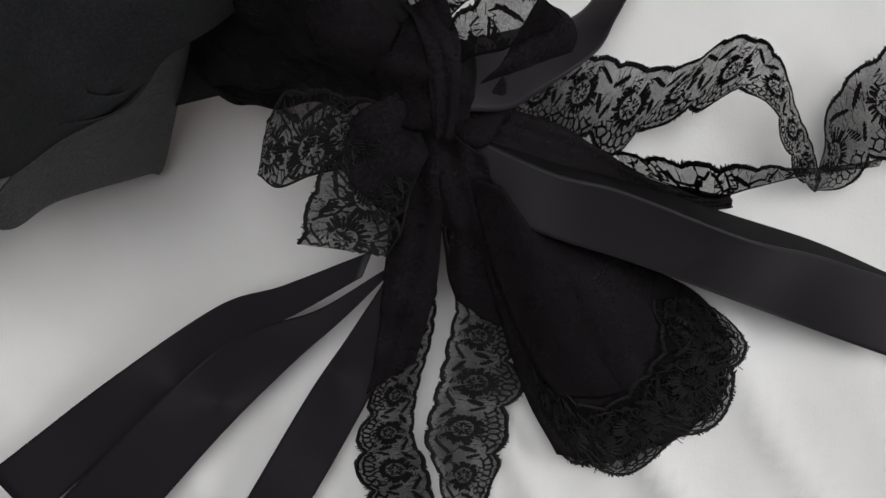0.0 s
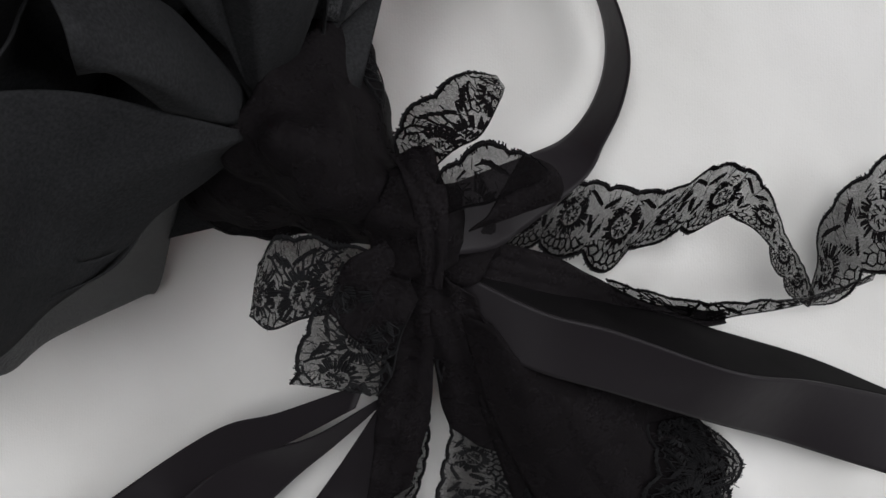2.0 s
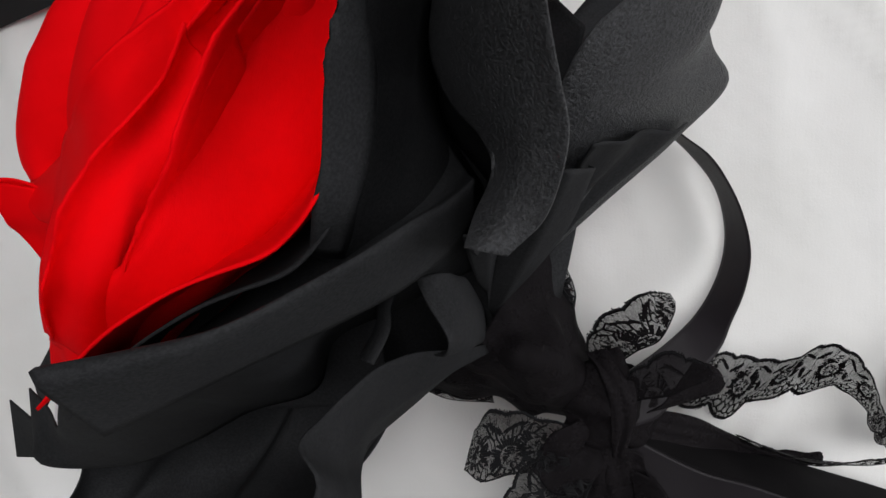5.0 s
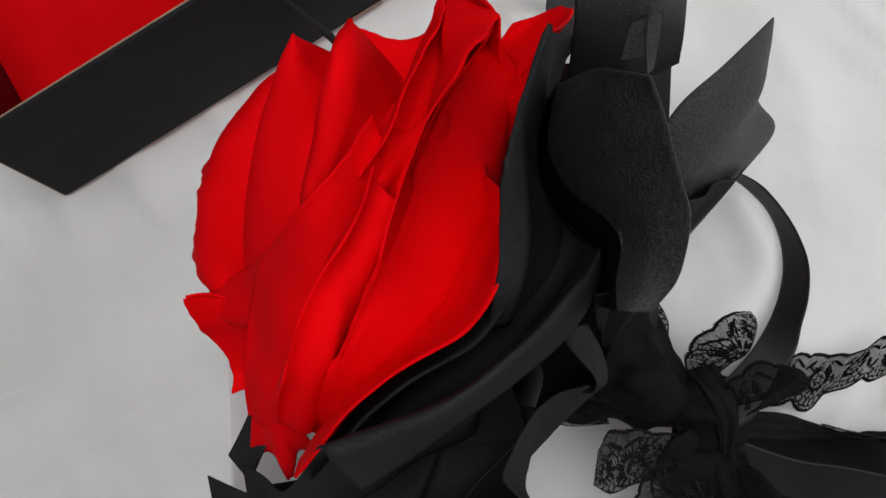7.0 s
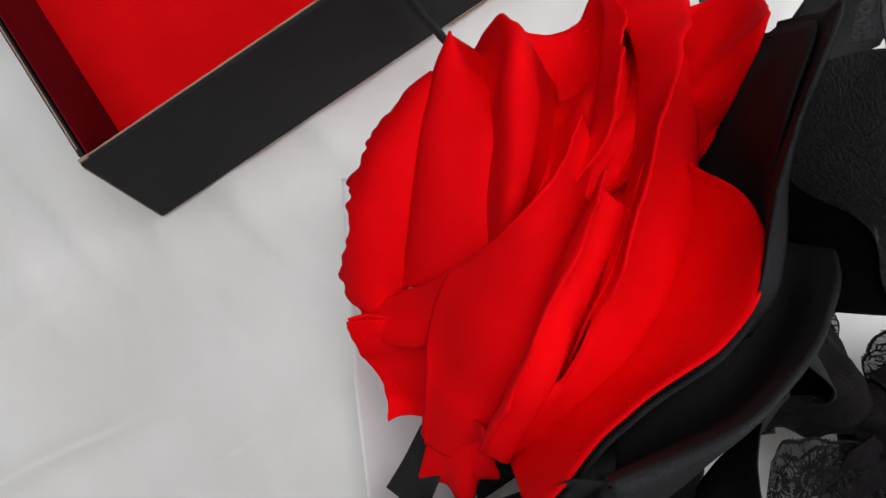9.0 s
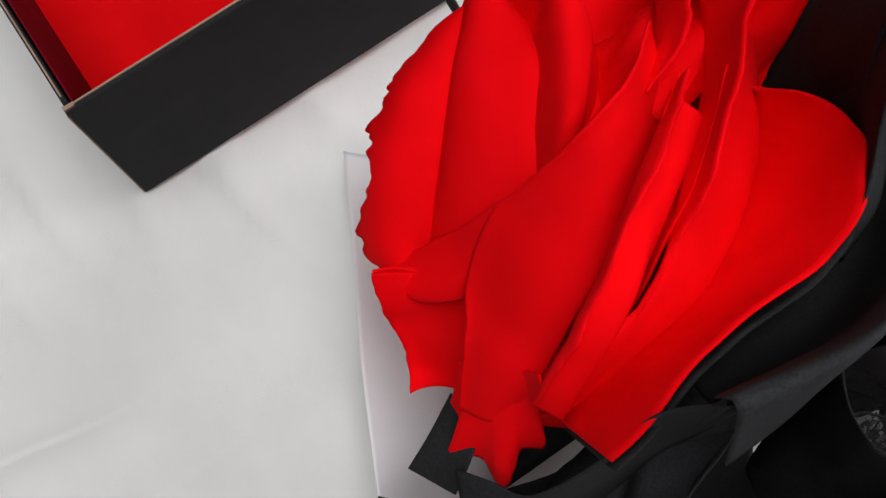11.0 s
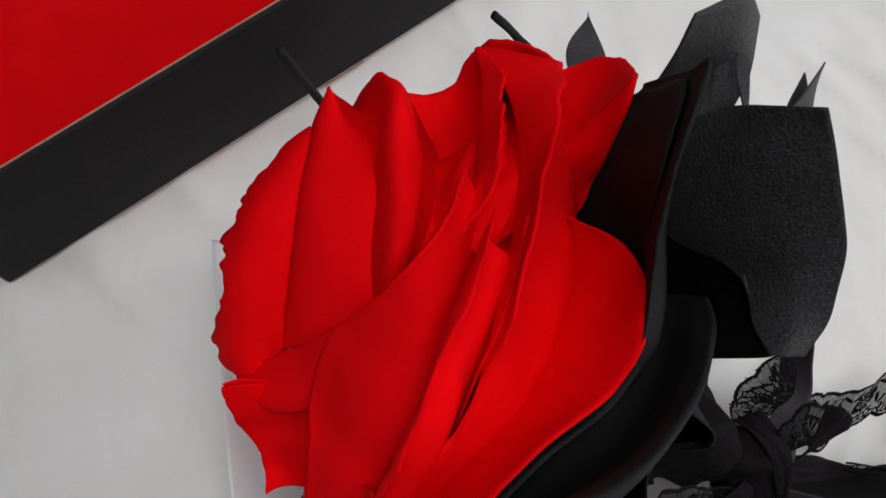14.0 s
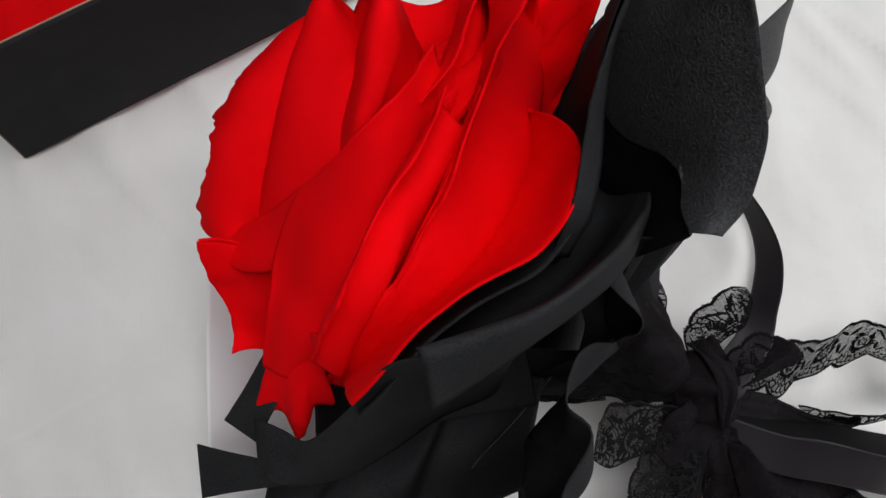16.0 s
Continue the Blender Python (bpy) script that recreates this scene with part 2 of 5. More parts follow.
def rolled_petal(curves, parent, seed=1, nu=96, nv=44, ruffle=0.0025, name="petal", mat=None):
    """A petal lofted from its base over its swelling body to a crest, where it rolls over to a torn edge."""
    g = loft(curves, nu, nv)
    edge = g[-1]
    step = edge - g[-4]
    step /= np.linalg.norm(step, axis=1, keepdims=True) + 1e-9
    rag = np.array([noise.noise(Vector(p) * 60 + Vector((seed, 0, 0))) + 0.5 * noise.noise(Vector(p) * 150) + 0.3 * noise.noise(Vector(p) * 340) for p in edge])
    fade = np.clip((np.linspace(0, 1, nv) - 0.86) / 0.14, 0, 1)[:, None, None]
    g = g + step[None] * (rag * ruffle)[None, :, None] * fade
    g = g + normals(g) * wobble(g, 0.0012, 45, seed)[..., None]
    return part(name, grid_mesh(name, g, 0.001), mat or RED, parent)


def thing(name, at, label, category, group=""):
    ob = new(name)
    ob.location = at
    ob.empty_display_size = 0.02
    return tagged(ob, label, category, group)


def adopt(parent):
    """Keeps the parts where they are although their thing has a place of its own."""
    for c in parent.children:
        c.matrix_parent_inverse = Matrix.Translation(parent.location).inverted()


def box_bm(bm, size, m):
    got = bmesh.ops.create_cube(bm, size=1, matrix=m @ Matrix.Diagonal((*size, 1)))
    return got["verts"]


def slab(name, size, m, mat, parent=None, bevel=0.0, label=""):
    bm = bmesh.new()
    box_bm(bm, size, m)
    if bevel:
        bmesh.ops.bevel(bm, geom=bm.edges[:], offset=bevel, segments=2, affect="EDGES")
    return part(name, bm, mat, parent, label)


def rope(name, pts, radius, mat, parent, n=60, sides=8, twist=0.0, label=""):
    c = spline(pts, n)
    t = np.gradient(c, axis=0)
    t /= np.linalg.norm(t, axis=1, keepdims=True)
    a = np.cross(t, (0.2, 0.3, 1.0))
    a /= np.linalg.norm(a, axis=1, keepdims=True)
    b = np.cross(t, a)
    ang = np.linspace(0, 2 * math.pi, sides, endpoint=False)
    wave = 1 + 0.12 * np.sin(3 * ang[None, :] + twist * np.arange(n)[:, None])
    ring = c[:, None] + radius * wave[..., None] * (np.cos(ang)[None, :, None] * a[:, None] + np.sin(ang)[None, :, None] * b[:, None])
    faces = [(i * sides + j, i * sides + (j + 1) % sides, (i + 1) * sides + (j + 1) % sides, (i + 1) * sides + j) for i in range(n - 1) for j in range(sides)]
    faces += [tuple(range(sides))[::-1], tuple((n - 1) * sides + j for j in range(sides))]
    me = bpy.data.meshes.new(name)
    me.from_pydata(ring.reshape(-1, 3).tolist(), [], faces)
    me.polygons.foreach_set("use_smooth", [True] * len(me.polygons))
    return part(name, me, mat, parent, label)


def blob(name, centre, size, turn, mat, parent, seed, dents=0.006, label=""):
    """A closed lumpy bud."""
    bm = bmesh.new()
    bmesh.ops.create_uvsphere(bm, u_segments=40, v_segments=26, radius=1.0)
    m = pose(*centre, *turn) @ Matrix.Diagonal((*size, 1))
    for v in bm.verts:
        k = 1 + noise.noise(v.co * 2.2 + Vector((seed, 0, 0))) * dents / min(size)
        v.co = m @ (v.co * k)
    for f in bm.faces:
        f.smooth = True
    return part(name, bm, mat, parent, label)


# ---- lace ----
def lace_edges(width, period):
    """The wavy and the scalloped border of the lace, as heights over its length."""
    low = lambda s: width * (0.075 - 0.05 * abs(math.sin(math.pi * s / period * 2)) ** 0.9)
    high = lambda s: width * (0.79 + 0.19 * abs(math.sin(math.pi * s / period)) ** 0.7)
    return low, high


def lace_pattern(length, width, seed, shift=0.0, cords=True):
    """Threads of a scalloped floral lace, laid flat: (points, thickness) in metres along and across."""
    rng = random.Random(seed)
    period, out = width * 0.82, []
    low, high = lace_edges(width, period)
    n = max(8, int(length / 0.0009))
    jitter = lambda a: rng.uniform(-a, a)

    def squiggle(s, w, lean, size, turns):
        """A small zigzag of couched thread."""
        line, c, d = [], math.cos(lean), math.sin(lean)
        for i in range(turns + 1):
            a, b = (i / turns - 0.5) * size * 1.5, (0.5 if i % 2 else -0.5) * size * rng.uniform(0.6, 1.0)
            line.append((s + a * c - b * d, w + a * d + b * c))
        out.append((line, 0.0010))

    # fringed border cords
    for edge, side in ((low, -1), (high, 1)) if cords else ():
        line = [(length * i / n, edge(length * i / n) + jitter(0.0003)) for i in range(n + 1)]
        out.append((line, 0.0016))
        for s, w in line:
            reach = rng.uniform(0.0008, 0.0019)
            out.append(([(s, w - side * 0.0006), (s + jitter(0.0006), w + side * reach)], 0.0005))
            if rng.random() < 0.5:
                out.append(([(s, w), (s + jitter(0.0006), w - side * reach)], 0.0005))
    k = -1
    while k * period < length:
        s0 = (k + shift) * period
        # a chain of open six-sided cells inside the scallop
        cells, outer, inner = 7, [], []
        for i in range(2 * cells + 1):
            f = i / (2 * cells)
            s = s0 + period * (0.02 + 0.96 * f)
            dip = 0.035 if i % 2 else 0.0
            outer.append((s + jitter(0.0004), high(s) - width * (0.075 + dip) + jitter(0.0005)))
            si = s0 + period * (0.12 + 0.76 * f)
            inner.append((si + jitter(0.0004), high(si) - width * (0.235 - dip) + jitter(0.0006)))
        out += [(outer, 0.0010), (inner, 0.0009)]
        for a, b in list(zip(outer, inner))[1::2]:
            out.append(([a, b], 0.0010))
        for i in range(0, 2 * cells, 4):
            s = outer[i][0]
            out.append(([outer[i], (s + jitter(0.001), high(s))], 0.0004))
        for i in range(2, 2 * cells - 1, 2):
            if rng.random() < 0.6:
                s, w = inner[i]
                out.append(([inner[i], (s + jitter(0.0012), w - width * 0.07), (s + width * 0.06, w - width * 0.085 + jitter(0.0006)), inner[i + 2] if i + 2 < len(inner) else inner[i]], 0.0006))
        # rosette of short stitches round a scribbled heart
        a, b, q = s0 + period * 0.5, width * 0.45, width * 0.235
        for c0, c1, grow in ((-1.0, 1.0, 1.0), (1.12, 2.8, 1.08), (-2.8, -1.12, 1.0)):
            t = c0
            while t < c1:
                r0, r1, g = q * 0.62 * rng.uniform(0.9, 1.06), q * grow * rng.uniform(0.88, 1.14), t + jitter(0.1)
                out.append(([(a + r0 * math.sin(t), b + r0 * math.cos(t)), (a + r1 * math.sin(g), b + r1 * math.cos(g))], 0.0011))
                t += 0.155
        ring = [(a + q * 0.62 * math.sin(t), b + q * 0.62 * math.cos(t)) for t in np.linspace(-2.8, 2.8, 24)]
        out.append((ring, 0.0005))
        for i in range(5):
            t = 1.26 * i + rng.uniform(0, 0.6)
            squiggle(a + q * 0.3 * math.cos(t), b + q * 0.3 * math.sin(t), t + 1.2, q * 0.3, 4)
        # stem, leaf bundles and zigzags on the wavy side
        squiggle(a - 0.02 * period, b - q * 0.95, 1.5, q * 0.42, 6)
        squiggle(a + 0.16 * period, b - q * 1.05, 1.9, q * 0.4, 6)
        squiggle(a - 0.27 * period, b - q * 0.75, 0.6, q * 0.36, 5)
        for ds, w0, lean, count, size in ((0.36, 0.2, 0.5, 7, 0.062), (-0.34, 0.22, -0.6, 6, 0.055), (0.42, 0.5, 1.2, 6, 0.05), (-0.43, 0.56, 1.9, 5, 0.045)):
            for i in range(count):
                f = i - (count - 1) / 2
                le = width * size * (1 - abs(f) / count) * rng.uniform(0.8, 1.2)
                s, w = a + period * ds + f * width * 0.036 * math.cos(lean), width * w0 + f * width * 0.036 * math.sin(lean)
                out.append(([(s - le * math.sin(lean + 0.3), w - le * math.cos(lean + 0.3)), (s + le * math.sin(lean + 0.3), w + le * math.cos(lean + 0.3))], 0.0010))
        # loose fine threads in the net
        for i in range(34):
            s, w, le, t = s0 + rng.uniform(0, period), width * rng.uniform(0.1, 0.85), width * rng.uniform(0.03, 0.09), rng.gauss(1.57, 0.35)
            out.append(([(s - le * math.cos(t), w - le * math.sin(t)), (s + le * math.cos(t), w + le * math.sin(t))], 0.0003))
        k += 1
    # keep what lies on the strip
    kept = []
    for line, th in out:
        line = [(s, w) for s, w in line if 0 <= s <= length]
        if len(line) > 1:
            kept.append((line, th))
    return kept


def lace(name, curves, parent, seed=1, mat=None, label="", dense=1, full=0.0):
    """A lace strip whose threads follow a lofted band."""
    nu, nv = 120, 13
    g = loft(curves, nu, nv)
    g = g + normals(g) * wobble(g, 0.0012, 45, seed)[..., None]
    nrm = normals(g)
    length = np.linalg.norm(np.diff(g[nv // 2], axis=0), axis=1).sum()
    width = float(np.median(np.linalg.norm(np.diff(g, axis=0), axis=2).sum(0)))

    def at(s, w):
        u, v = min(max(s / length, 0), 1) * (nu - 1), min(max(w / width, 0), 1) * (nv - 1)
        i, j = min(int(v), nv - 2), min(int(u), nu - 2)
        fv, fu = v - i, u - j
        k = ((1 - fv) * (1 - fu), (1 - fv) * fu, fv * (1 - fu), fv * fu)
        p = k[0] * g[i, j] + k[1] * g[i, j + 1] + k[2] * g[i + 1, j] + k[3] * g[i + 1, j + 1]
        return p, nrm[i, j]

    verts, faces = [], []
    fold = [([(length * i / 80, width * 0.985) for i in range(81)], 0.0008)] if full > width else []
    for layer in range(dense):
        for line, th in lace_pattern(length, max(width, full), seed + 31 * layer, 0.37 * layer, layer == 0) + (fold if layer == 0 else []):
            if layer % 2:
                line = [(s, max(width, full) - w) for s, w in line]
            line = [(s, w) for s, w in line if 0 <= w <= width]
            if len(line) < 2:
                continue
            lift = 0.0002 + 0.0009 * layer
            fine = []
            for (s0, w0), (s1, w1) in zip(line, line[1:]):
                m = max(1, int(math.hypot(s1 - s0, w1 - w0) / 0.0022))
                fine += [(s0 + (s1 - s0) * i / m, w0 + (w1 - w0) * i / m) for i in range(m)]
            fine.append(line[-1])
            first = len(verts)
            for i, (s, w) in enumerate(fine):
                a, b = fine[max(i - 1, 0)], fine[min(i + 1, len(fine) - 1)]
                d = math.hypot(b[0] - a[0], b[1] - a[1]) + 1e-9
                ox, oy = -(b[1] - a[1]) / d * th / 2, (b[0] - a[0]) / d * th / 2
                (p, n), (q, _), (c, _) = at(s + ox, w + oy), at(s - ox, w - oy), at(s, w)
                verts += [p + n * lift, c + n * (lift + th * 0.45), q + n * lift]
            for i in range(len(fine) - 1):
                k = first + 3 * i
                faces += [(k, k + 1, k + 4, k + 3), (k + 1, k + 2, k + 5, k + 4)]
    me = bpy.data.meshes.new(name)
    me.from_pydata([tuple(p) for p in verts], [], faces)
    strip = part(name, me, mat or THREAD, parent, label)
    low, high = lace_edges(max(width, full), max(width, full) * 0.82)
    rows = []
    for f in np.linspace(0, 1, 7):
        rows.append([at(s, low(s) + (min(high(s), width) - low(s)) * f)[0] for s in np.linspace(0, length, 160)])
    part("net", grid_mesh("net", np.array(rows), 0.0001), NET, strip, "fine sheer black net")
    return strip


# ---- room and bed ----
def room():
    # unseen floor, walls and ceiling, added to enclose and bounce the light
    lo, hi, bottom, top, t = -ROOM_HALF, ROOM_HALF, -0.55, ROOM_TOP, 0.12
    span, tall = hi - lo, top - bottom
    tagged(slab("floor", (span + 0.5, span + 0.5, 0.1), pose(0, 0, bottom - 0.05), WOOD), kind="structure")
    for name, x, y, sx, sy in (("wall_west", lo - t / 2, 0, t, span), ("wall_north", 0, hi + t / 2, span + 2 * t, t), ("wall_south", 0, lo - t / 2, span + 2 * t, t)):
        tagged(slab(name, (sx, sy, tall), pose(x, y, (top + bottom) / 2), PLASTER), kind="structure")
    bm = bmesh.new()
    ya, yb, za, zb = SIDE_Y - SIDE_W / 2, SIDE_Y + SIDE_W / 2, SIDE_Z - SIDE_H / 2, SIDE_Z + SIDE_H / 2
    for a0, a1, b0, b1 in ((lo, ya, bottom, top), (yb, hi, bottom, top), (ya, yb, bottom, za), (ya, yb, zb, top)):
        box_bm(bm, (t, a1 - a0, b1 - b0), pose(hi + t / 2, (a0 + a1) / 2, (b0 + b1) / 2))
    tagged(part("wall_east", bm, PLASTER), kind="structure")
    # frame of the added, unseen window round the side light
    bm = bmesh.new()
    for y, z, sy, sz in ((ya + 0.02, SIDE_Z, 0.04, SIDE_H), (yb - 0.02, SIDE_Z, 0.04, SIDE_H), (SIDE_Y, za + 0.02, SIDE_W - 0.08, 0.04), (SIDE_Y, zb - 0.02, SIDE_W - 0.08, 0.04)):
        box_bm(bm, (0.05, sy, sz), pose(hi + 0.03, y, z))
    tagged(part("added_window_frame", bm, WHITE_PAPER), kind="structure")
    bm = bmesh.new()
    x0, x1, y0, y1, far = TOP_X - TOP_W / 2, TOP_X + TOP_W / 2, TOP_Y - TOP_W / 2, TOP_Y + TOP_W / 2, hi + 0.12
    for a0, a1, b0, b1 in ((-far, x0, -far, far), (x1, far, -far, far), (x0, x1, -far, y0), (x0, x1, y1, far)):
        box_bm(bm, (a1 - a0, b1 - b0, 0.1), pose((a0 + a1) / 2, (b0 + b1) / 2, top + 0.05))
    tagged(part("ceiling", bm, PLASTER), kind="structure")


def sheet_height(x, y):
    """Soft folds of the bed sheet."""
    p = Vector((x, y, 0))
    h = 0.008 * noise.noise(p * 5) + 0.0034 * noise.noise(p * 13 + Vector((3, 1, 0))) + 0.0012 * noise.noise(p * 34)
    for k, (ax, ay, freq) in enumerate(((0.94, 0.34, 46), (0.5, -0.87, 38), (0.75, 0.66, 60))):
        crease = max(0.0, noise.noise(p * 5 + Vector((9 + 4 * k, 2, k))) - 0.02)
        h += 0.014 * crease * (1 - abs(math.sin((ax * x + ay * y) * freq + 2.6 * noise.noise(p * 6 + Vector((k, 0, 0)))))) ** 2
    return h - 0.008


def bed():
    tagged(slab("mattress", (2.0, 2.2, 0.5), pose(0, 0, -0.272), COTTON, bevel=0.04), "white mattress under a cotton sheet", "mattress")
    n = 300
    ax = np.sign(np.linspace(-1, 1, n)) * np.abs(np.linspace(-1, 1, n)) ** 1.7
    g = np.empty((n, n, 3))
    for i, a in enumerate(ax):
        for j, b in enumerate(ax):
            x, y = b * 1.0 - 0.05 * (1 - abs(b)), a * 1.1 + 0.1 * (1 - abs(a))
            g[i, j] = (x, y, sheet_height(x, y))
    ob = part("bed_sheet", grid_mesh("bed_sheet", g, 0.001), COTTON)
    tagged(ob, "softly creased white cotton bed sheet", "bed sheet", kind="structure")


room()
bed()


# ---- gift box ----
def gift_box():
    ang, long, deep, tall, t = 24.8, 0.42, 0.30, 0.113, 0.0028
    m = pose(-0.379, 0.2585, 0.0, 0, 0, ang)  # the corner on the bed, long side along x
    box = thing("gift_box", m.translation, "open black card gift box lined in red", "box")
    box.matrix_world = m

    def board(name, size, at, mat, label=""):
        """One card board; the walls lean in a little towards the rim."""
        bm = bmesh.new()
        box_bm(bm, size, pose(*at))
        if mat is CARD:
            bmesh.ops.bevel(bm, geom=bm.edges[:], offset=0.0005, segments=1, affect="EDGES")
        for v in bm.verts:
            f = v.co.z / tall
            v.co.x += 0.009 * f * (1 - 2 * v.co.x / long)
            v.co.y += 0.008 * f * (1 - 2 * v.co.y / deep)
        return part(name, bm, mat, box, label)

    for name, size, at in (
        ("front_wall", (long, 0.0018, tall), (long / 2, 0.0009, tall / 2 + 0.001)),
        ("inner_wall", (long - 0.004, 0.0014, tall - 0.001), (long / 2, 0.0032, tall / 2 + 0.001)),
        ("rim", (long - 0.008, 0.0030, 0.0008), (long / 2, 0.0020, tall + 0.0004)),
        ("back_wall", (long, t, tall), (long / 2, deep - t / 2, tall / 2 + 0.001)),
        ("side_wall", (t, deep - 2 * t - 0.006, tall - 0.002), (t / 2 + 0.001, deep / 2, tall / 2 + 0.001)),
        ("side_wall", (t, deep - 2 * t - 0.006, tall - 0.002), (long - t / 2 - 0.001, deep / 2, tall / 2 + 0.001)),
    ):
        board(name, size, at, CARD)
    for name, size, at in (
        ("lining", (long - 4 * t, 0.001, tall - 0.004), (long / 2, 0.0046, tall / 2 + 0.001)),
        ("lining", (long - 4 * t, 0.001, tall - 0.004), (long / 2, deep - t - 0.0012, tall / 2 + 0.001)),
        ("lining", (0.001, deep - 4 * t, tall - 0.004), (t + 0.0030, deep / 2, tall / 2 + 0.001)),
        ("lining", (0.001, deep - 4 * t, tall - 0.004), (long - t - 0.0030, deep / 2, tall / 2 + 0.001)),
        ("base", (long - 3 * t, deep - 3 * t, 0.002), (long / 2, deep / 2, 0.003)),
    ):
        # side linings take the darker red, so their shade is in the colour
        board(name, size, at, SHADED_LINING if size[0] == 0.001 else LINING, "red side lining, coloured darker for shade" if size[0] == 0.001 else "")
    for name, size, at in (
        ("cut_edge", (long - 0.004, 0.0010, 0.0006), (long / 2, 0.0032, tall + 0.0012)),
        ("cut_edge", (0.0008, deep - 0.02, 0.0006), (t / 2 + 0.001, deep / 2, tall + 0.0002)),
        ("cut_edge", (0.0010, 0.0010, tall - 0.01), (0.0014, 0.0034, tall / 2)),
        ("cut_edge", (0.0008, 0.0012, tall - 0.004), (-0.0002, 0.0009, tall / 2)),
        ("cut_edge", (0.006, 0.0022, 0.0016), (0.003, 0.0028, tall + 0.001)),
        ("cut_edge", (0.03, 0.0008, 0.0022), (0.245, -0.0006, 0.0012)),
    ):
        board(name, size, at, KRAFT, "bare brown card edge")
    return box


box = gift_box()
handle = rope("rope_handle", [(-0.193, 0.338, 0.098), (-0.187, 0.338, 0.067), (-0.177, 0.337, 0.026), (-0.163, 0.322, 0.008), (-0.122, 0.294, 0.005), (-0.065, 0.306, 0.005), (-0.022, 0.341, 0.005), (-0.035, 0.351, 0.020), (-0.061, 0.364, 0.050)], 0.0028, CORD, box, 90, 9, 0.8, "black twisted rope handle")
handle.matrix_parent_inverse = box.matrix_world.inverted()

# sheet of white paper under the flower
flat = loft([[(-0.256, 0.262, 0.010), (-0.258, 0.190, 0.034), (-0.261, 0.134, 0.044), (-0.262, 0.082, 0.048), (-0.263, 0.034, 0.049)], [(-0.225, 0.250, 0.006), (-0.225, 0.190, 0.014), (-0.226, 0.134, 0.018), (-0.226, 0.082, 0.018), (-0.227, 0.034, 0.018)], [(-0.151, 0.208, 0.004), (-0.169, 0.135, 0.004), (-0.182, 0.080, 0.004), (-0.190, 0.034, 0.004)]], 60, 40)
tissue = part("paper_sheet", grid_mesh("paper_sheet", flat, 0.0003), WHITE_PAPER)
tagged(tissue, "thin white paper sheet lying on the bed sheet", "paper")

# ---- rose ----
rose = thing("rose", (-0.15, 0.18, 0.0), "large red crepe paper rose with ruffled petals", "artificial flower")
# broad outer petal
lip_petal = petal([(-0.089, 0.204, 0.196), (-0.086, 0.197, 0.216), (-0.081, 0.188, 0.226), (-0.080, 0.178, 0.235), (-0.082, 0.168, 0.244), (-0.086, 0.158, 0.246), (-0.089, 0.149, 0.246), (-0.100, 0.136, 0.241), (-0.117, 0.128, 0.243), (-0.134, 0.121, 0.244), (-0.149, 0.110, 0.242), (-0.162, 0.098, 0.239), (-0.174, 0.088, 0.229)], [(-0.076, 0.226, 0.140), (-0.082, 0.212, 0.150), (-0.089, 0.192, 0.150), (-0.100, 0.172, 0.155), (-0.115, 0.154, 0.162), (-0.129, 0.140, 0.162), (-0.144, 0.126, 0.158), (-0.160, 0.114, 0.152), (-0.177, 0.099, 0.130)], rose, 0.003, 0.0, (-0.4, 0.3, 0.6), 0.0004, 13, nu=72, nv=26)
# petals with rolled rims, from the outside in
rolled_petal([[(-0.074, 0.262, 0.100), (-0.084, 0.228, 0.110), (-0.098, 0.196, 0.118), (-0.118, 0.168, 0.122), (-0.142, 0.142, 0.122), (-0.166, 0.118, 0.116), (-0.184, 0.100, 0.108)], [(-0.066, 0.264, 0.146), (-0.072, 0.241, 0.162), (-0.077, 0.216, 0.174), (-0.085, 0.189, 0.180), (-0.098, 0.165, 0.187), (-0.115, 0.143, 0.191), (-0.135, 0.123, 0.188), (-0.155, 0.107, 0.174), (-0.172, 0.094, 0.156)], [(-0.091, 0.301, 0.142), (-0.092, 0.285, 0.160), (-0.094, 0.268, 0.177), (-0.096, 0.248, 0.191), (-0.102, 0.228, 0.203), (-0.109, 0.207, 0.212), (-0.118, 0.186, 0.218), (-0.129, 0.164, 0.218), (-0.139, 0.142, 0.220), (-0.155, 0.125, 0.211), (-0.171, 0.107, 0.183), (-0.183, 0.095, 0.152)], [(-0.095, 0.304, 0.146), (-0.096, 0.288, 0.164), (-0.098, 0.271, 0.181), (-0.100, 0.251, 0.195), (-0.106, 0.231, 0.207), (-0.113, 0.210, 0.216), (-0.122, 0.189, 0.222), (-0.133, 0.167, 0.222), (-0.143, 0.145, 0.224), (-0.159, 0.128, 0.215), (-0.175, 0.110, 0.187), (-0.187, 0.098, 0.156)], [(-0.072, 0.276, 0.182), (-0.078, 0.263, 0.199), (-0.086, 0.250, 0.215), (-0.094, 0.235, 0.230), (-0.105, 0.219, 0.242), (-0.114, 0.200, 0.249), (-0.123, 0.180, 0.248), (-0.133, 0.161, 0.241), (-0.144, 0.145, 0.231), (-0.156, 0.126, 0.214), (-0.172, 0.108, 0.186), (-0.184, 0.096, 0.155)]], rose, 3, ruffle=0.0034)
